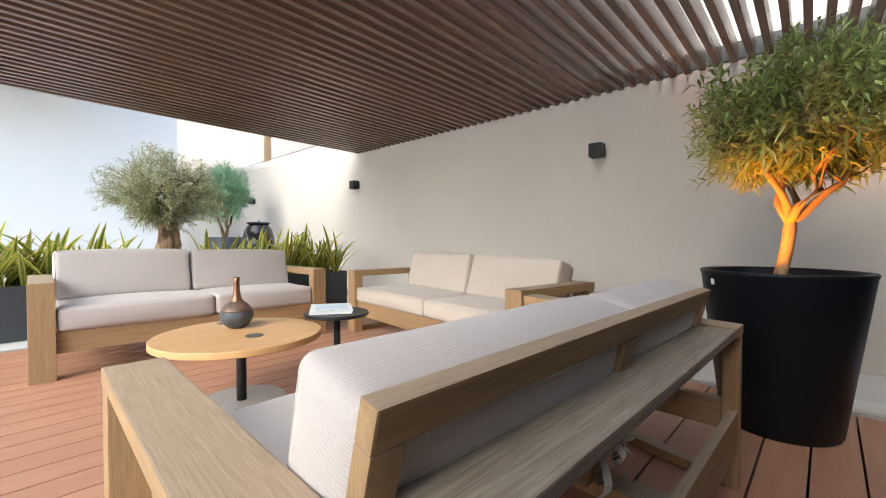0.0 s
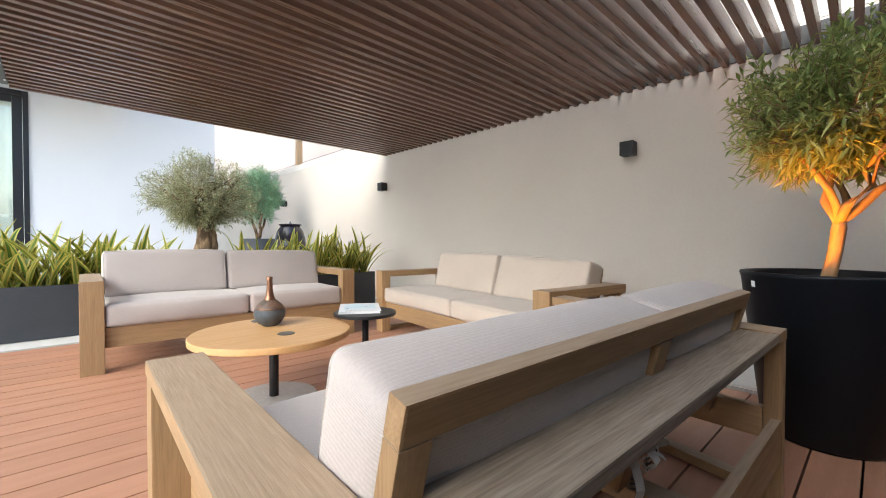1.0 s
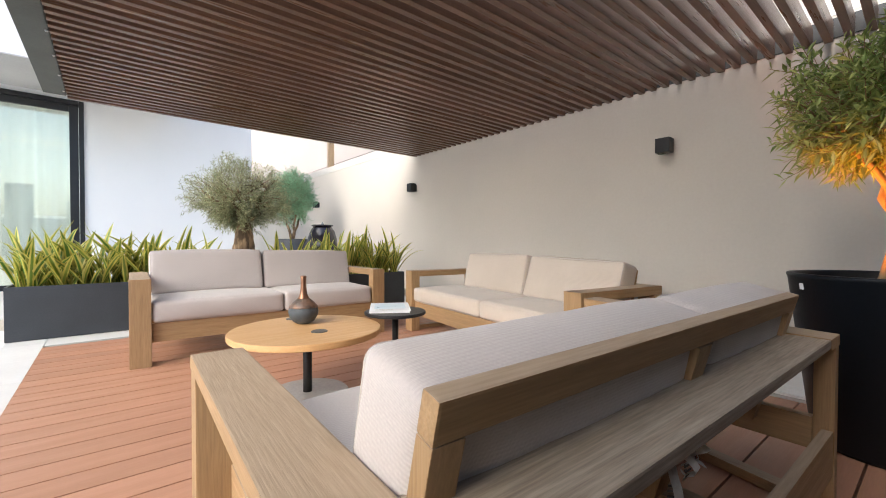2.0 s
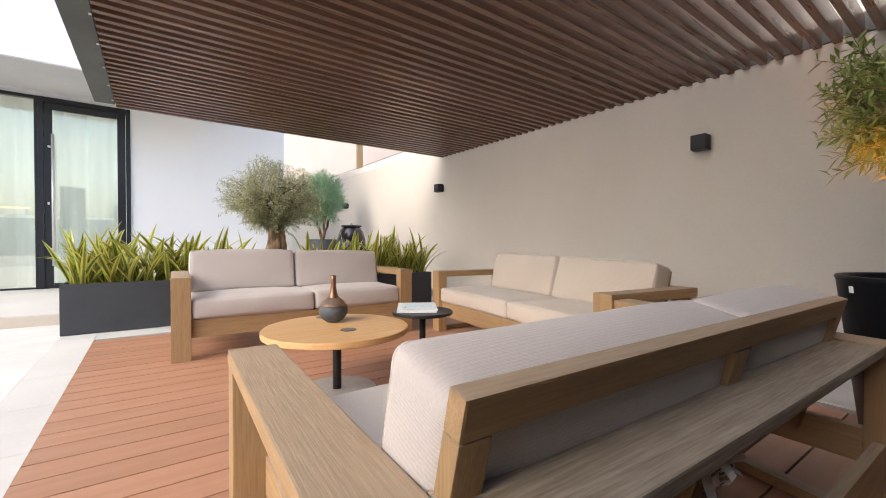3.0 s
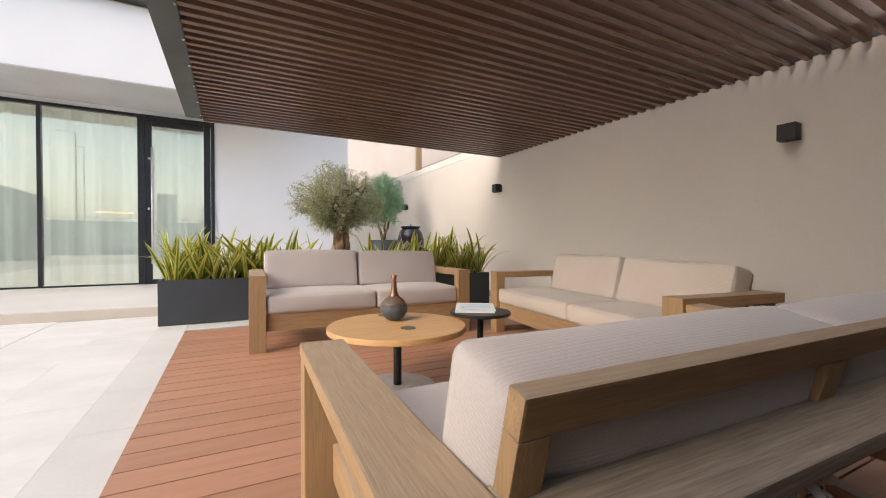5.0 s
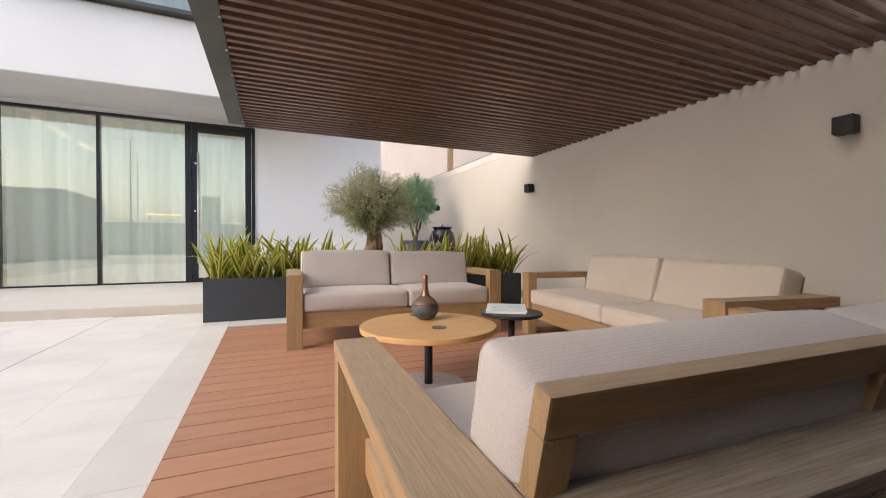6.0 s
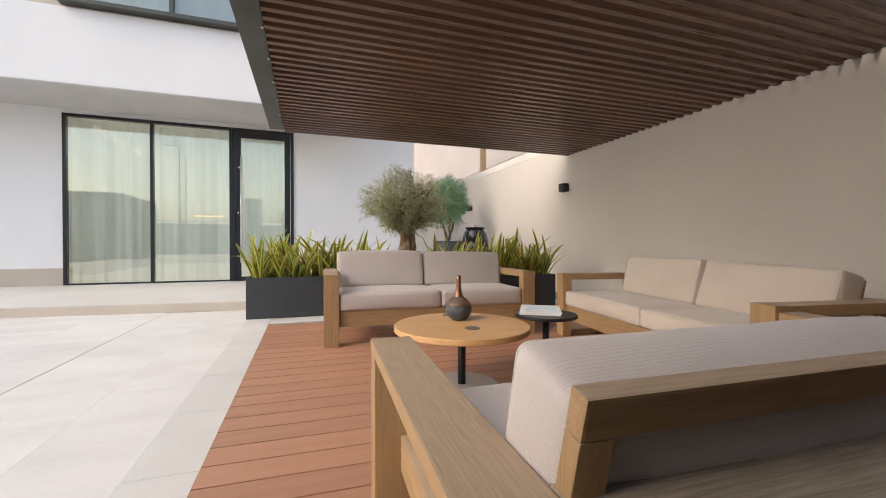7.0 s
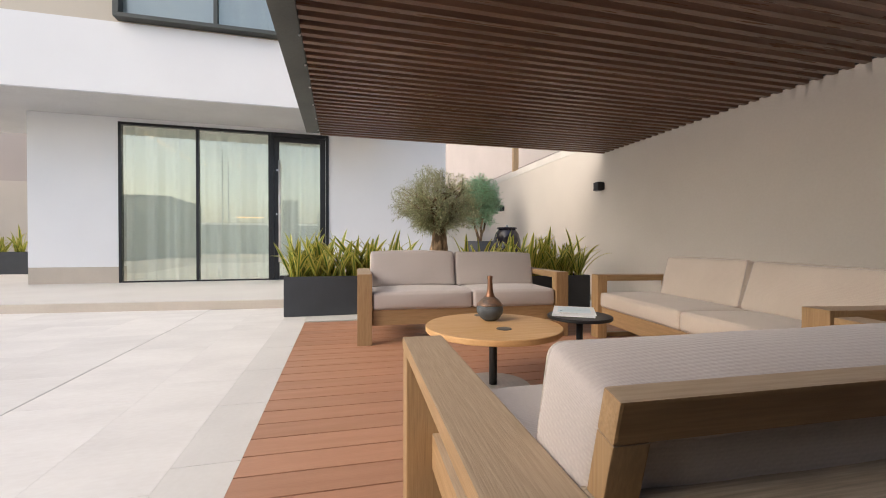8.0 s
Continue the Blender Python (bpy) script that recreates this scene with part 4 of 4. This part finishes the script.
part("water", lathe([(0.001, 1.012), (0.128, 1.012), (0.001, 1.015)], 32), M["water"], urn, "brimming water")
part("spout", lathe([(0.001, 1.0), (0.022, 1.012), (0.020, 1.05), (0.010, 1.075), (0.001, 1.08)], 16), M["water"], urn, "small bubbling spout", smooth=True)


# ---- planters with strap-leaved plants ----
def strap_leaf(ln, wd, arch, twist):
    bm = bmesh.new()
    uvl = bm.loops.layers.uv.new("UVMap")
    n, rows = 9, []
    ang, p = radians(86), Vector((0, 0, 0))
    for i in range(n + 1):
        t = i / n
        w = wd * (0.55 + 0.9 * t) if t < 0.4 else wd * 0.91 * math.cos((t - 0.4) / 0.6 * math.pi / 2) ** 0.7
        tw = twist * t
        side = Vector((math.sin(tw), math.cos(tw), 0))
        up = Vector((-math.sin(ang), 0, math.cos(ang)))
        rows.append([bm.verts.new(p + side * w / 2 + up * w * 0.14), bm.verts.new(p), bm.verts.new(p - side * w / 2 + up * w * 0.14)])
        p = p + Vector((math.cos(ang), 0, math.sin(ang))) * ln / n
        ang -= arch * (0.3 + 1.5 * t * t) / n
    for i, (a, b) in enumerate(zip(rows, rows[1:])):
        for k in range(2):
            f = bm.faces.new((a[k], a[k + 1], b[k + 1], b[k]))
            for loop, (u, v) in zip(f.loops, ((k, i), (k + 1, i), (k + 1, i + 1), (k, i + 1))):
                loop[uvl].uv = (u / 2, v / n)
    return mesh_of(bm, "leaf", LEAF_STRAP, True)


rnd = random.Random(12)
LEAVES = [strap_leaf(ln, wd, ar, tw) for ln, wd, ar, tw in ((0.60, 0.056, 0.4, 0.5), (0.54, 0.062, 0.9, -0.6), (0.50, 0.060, 1.4, 0.4), (0.40, 0.055, 0.5, 0.9), (0.57, 0.050, 1.9, -0.3), (0.34, 0.050, 1.0, 0.2), (0.55, 0.058, 0.25, -0.9))]


def strap_plant(p, size, count, group):
    t = thing("strap_plant", Matrix.Translation(p), "clump of green strap leaves with yellow margins", "plant", group)
    for k in range(count):
        me = LEAVES[rnd.randrange(len(LEAVES))]
        s = size * rnd.uniform(0.65, 1.15)
        m = (Matrix.Translation((rnd.uniform(-0.05, 0.05), rnd.uniform(-0.05, 0.05), 0)) @ Matrix.Rotation(rnd.uniform(0, 6.283), 4, "Z")
             @ Matrix.Rotation(radians(rnd.uniform(-2, 34)), 4, "Y") @ Matrix.Diagonal((s, s, s, 1)))
        part("leaf", me, None, t, m=m)


def planter(x0, y0, z0, w, d, h, clumps, leaves, size, group):
    p = thing("planter", Matrix.Translation((x0, y0, z0)), "long charcoal rectangular planter full of variegated plants", "planter", "planters")
    for name, b in (("front_panel", (0, w, 0, 0.02, 0, h)), ("back_panel", (0, w, d - 0.02, d, 0, h)), ("end_panel", (0, 0.02, 0.0205, d - 0.0205, 0, h)), ("end_panel", (w - 0.02, w, 0.0205, d - 0.0205, 0, h))):
        part(name, box(*b, 0.003), M["planter"], p)
    part("soil", box(0.021, w - 0.021, 0.021, d - 0.021, 0.02, h - 0.05), M["soil"], p, "dark potting soil")
    for k in range(clumps):
        x = 0.09 + (w - 0.18) * k / (clumps - 1)
        strap_plant((x0 + x + rnd.uniform(-0.03, 0.03), y0 + d * (0.32 if k % 2 else 0.68), z0 + h - 0.06), size * rnd.uniform(0.85, 1.12), leaves, group)


planter(-0.669, 4.871, 0, 1.585, 0.40, 0.46, 18, 15, 1.0, "plants in the planters")
planter(1.39, 4.37, 0, 1.585, 0.40, 0.46, 18, 15, 1.0, "plants in the planters")
planter(-9.9, 11.5, 0.115, 2.9, 0.4, 0.52, 15, 11, 1.0, "plants in the far planter")

# ---- beyond the terrace ----
structure("wall_north", box(-14, -5.6, 13.6, 13.85, -0.15, 2.55), M["plaster"], "beige boundary wall beyond the side passage", "wall")
structure("wall_west", box(-14.25, -14, -9, 13.85, -0.15, 2.5), M["plaster"], "beige boundary wall along the far side of the terrace", "wall")
nb = thing("neighbour_building", pose(0, 0, 0), "pale pinkish rendered neighbouring building behind the boundary wall", "building")
part("wall", box(7.5, 8.0, -2, 70, -0.15, 8.5), M["neighbour"], nb)
part("roof", box(7.4, 14, -2.1, 70.1, 8.5, 8.8), M["neighbour"], nb)
part("back_wall", box(13.4, 13.9, -2, 70, -0.15, 8.5), M["neighbour"], nb)
nb2 = thing("neighbour_building", pose(0, 0, 0), "pale rendered neighbouring building beyond the far boundary wall", "building")
part("wall", box(-20, -4.5, 18, 18.5, -0.15, 7.5), M["neighbour"], nb2)
part("roof", box(-20.1, -4.4, 17.9, 24, 7.5, 7.8), M["neighbour"], nb2)
column = thing("column", Matrix.Translation((3.76, 8.35, 2.42)), "square tan timber post standing on the boundary wall", "column")
part("shaft", box(-0.055, 0.055, -0.055, 0.055, 0, 2.4, 0.006), M["post"], column)
rail = thing("wall_cable", pose(0, 0, 0), "thin dark cable running above the wall coping", "cable")
part("strand", box(3.80, 3.806, 5.2, 17, 2.53, 2.536), M["black"], rail)

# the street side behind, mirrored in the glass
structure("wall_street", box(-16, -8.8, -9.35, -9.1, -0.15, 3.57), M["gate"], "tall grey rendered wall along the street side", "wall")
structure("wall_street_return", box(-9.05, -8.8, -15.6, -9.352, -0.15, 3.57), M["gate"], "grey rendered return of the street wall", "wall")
pillar = thing("gate_pillar", Matrix.Translation((-2.31, -9.3, -0.16)), "tall blue-grey clad pillar beside the driveway", "pillar")
part("shaft", box(-0.45, 0.45, -0.3, 0.3, 0, 3.62, 0.01), M["blue_sheet"], pillar)
part("cap", box(-0.46, 0.46, -0.31, 0.31, 3.622, 3.66, 0.006), M["gate"], pillar)
shop = thing("low_building", Matrix.Translation((0, -25, -0.16)), "low grey building with a white parapet across the street", "building")
part("wall", box(-12, 9, -5, 0, 0, 2.78), M["blue_sheet"], shop)
part("parapet", box(-12.05, 9.05, -5.05, 0.06, 2.78, 2.98, 0.01), M["white"], shop, "white painted parapet")
part("lit_sign", box(-8.4, -5.9, -0.6, -0.5, 3.48, 3.62, 0.01), M["sign_glow"], shop, "long warm lit sign strip")
part("sign_post", box(-8.3, -8.2, -0.6, -0.5, 2.98, 3.45), M["gate"], shop)
part("sign_post", box(-6.1, -6.0, -0.6, -0.5, 2.98, 3.45), M["gate"], shop)
for x, h, reach in ((-9.22, 9.6, 0.95), (-8.74, 8.55, 0.3)):
    lp = thing("street_lamp", Matrix.Translation((x, -24, -0.16)), "tall slim grey street lamp beyond the driveway", "street lamp", "street lamps")
    part("pole", lathe([(0.07, 0), (0.04, h)], 12), M["steel"], lp, smooth=True)
    part("arm", box(-reach, 0.03, -0.02, 0.02, h - 0.04, h), M["steel"], lp)
    part("head", box(-reach - 0.2, -reach + 0.05, -0.06, 0.06, h - 0.06, h + 0.01, 0.02), M["steel"], lp)
# dark walls out of view, added to keep light off the near sofa's back
structure("shade_wall_south", box(-0.44, WALL_X - 0.002, -1.15, -1.0, -0.15, 2.7), M["gate"], "unseen dark wall added behind the viewpoint to shade the near sofa", "wall")
structure("shade_wall_southwest", box(-0.62, -0.441, -1.15, 0.05, -0.15, 2.12), M["gate"], "unseen dark side wall added to keep western light off the near sofa", "wall")

# ---- paving: edge strip and tiles ----
def pieces(name, parent, x0, x1, y0, y1, w, l, material, z, shift=0.0, gap=0.0016, side=None, keep=None):
    """Rectangular pieces laid over an area in running bond."""
    cache = {}
    col, x = 0, x0
    while x < x1 - 0.01:
        xe = min(x + w, x1)
        y = y0 - (shift * l if col % 2 else 0)
        while y < y1 - 0.01:
            a, b = max(y, y0), min(y + l, y1)
            if b - a > 0.03 and (keep is None or keep((x + xe) / 2, (a + b) / 2)):
                key = (round(xe - x, 3), round(b - a, 3))
                if key not in cache:
                    hw, hl = key[0] / 2 - (gap if side is None else side) / 2, key[1] / 2 - gap / 2
                    cache[key] = mesh_of(box(-hw, hw, -hl, hl, -0.014, 0, 0.0006), name, material)
                part(name, cache[key], None, parent, m=Matrix.Translation(((x + xe) / 2, (a + b) / 2, z)))
            y += l
        x += w
        col += 1


strip = structure("floor_edge_strip", box(-0.655, -0.414, -5.0, 5.0, -0.104, -0.002), M["grout"], "grey-beige tile strip bordering the deck", "floor")
pieces("strip_tile", strip, -0.6545, -0.4102, -2.547, 4.86, 0.2443, 0.6, M["border"], 0, gap=0.003, side=0.0)
strip2 = structure("floor_wall_strip", box(2.782, WALL_X - 0.002, -5.0, 5.2, -0.104, 0.0135), M["grout"], "pale tile strip between deck and wall", "floor")
pieces("strip_tile", strip2, 2.785, 2.965, -2.55, 5.1, 0.18, 0.9, M["kerb"], 0.03)
pieces("strip_tile", strip2, 2.967, WALL_X - 0.004, -2.55, 5.1, 0.625, 0.9, M["border"], 0.026)
terrace = structure("floor_terrace", box(-9, -1.646, -9.0, 6.4, -0.104, -0.002), M["grout"], "large pale stone-look terrace tiles", "floor")
pieces("floor_tile", terrace, -5.246, -1.646, -2.4, 6.1, 0.6, 1.2, M["tile"], 0, 0.5, keep=lambda x, y: y < 6.3)
margin = structure("floor_terrace_margin", box(-1.6458, -0.6554, -9.0, 6.4, -0.104, -0.002), M["grout"], "pale stone-look tiles along the deck", "floor")
pieces("floor_tile", margin, -1.637, -1.08, -2.38, 5.6, 0.557, 1.2, M["tile"], 0, gap=0.0022, side=0.0008)
pieces("floor_tile", margin, -1.08, -0.6545, -2.11, 5.6, 0.4255, 1.2, M["tile"], 0, gap=0.0022, side=0.0004)
back = structure("floor_planter_bed", box(-0.41, 2.78, 4.565, 5.6, -0.104, -0.004), M["border"], "pale tiled strip under the planters", "floor")

# ---- deck boards ----
deck = structure("floor_deck", box(-0.41, 2.78, -5.0, 4.56, -0.104, -0.060), M["under"], "reddish-brown composite deck of long boards", "deck")
BOARD, SKEW = 0.148, -0.023


def deck_board_mesh(width):
    """One long board whose sides run slightly askew between the straight ends of the deck."""
    bm = box(-0.41, 2.78, -width / 2, width / 2, -0.034, 0.0, 0.0012)
    for v in bm.verts:
        v.co.y += SKEW * (v.co.x + 0.04)
    return mesh_of(bm, "deck_board", M["deck"])


board_me = deck_board_mesh(BOARD - 0.008)
y = 1.371 + 20.5 * BOARD
while y > -4.9:
    part("deck_board", board_me, None, deck, m=Matrix.Translation((0, y, 0)))
    y -= BOARD
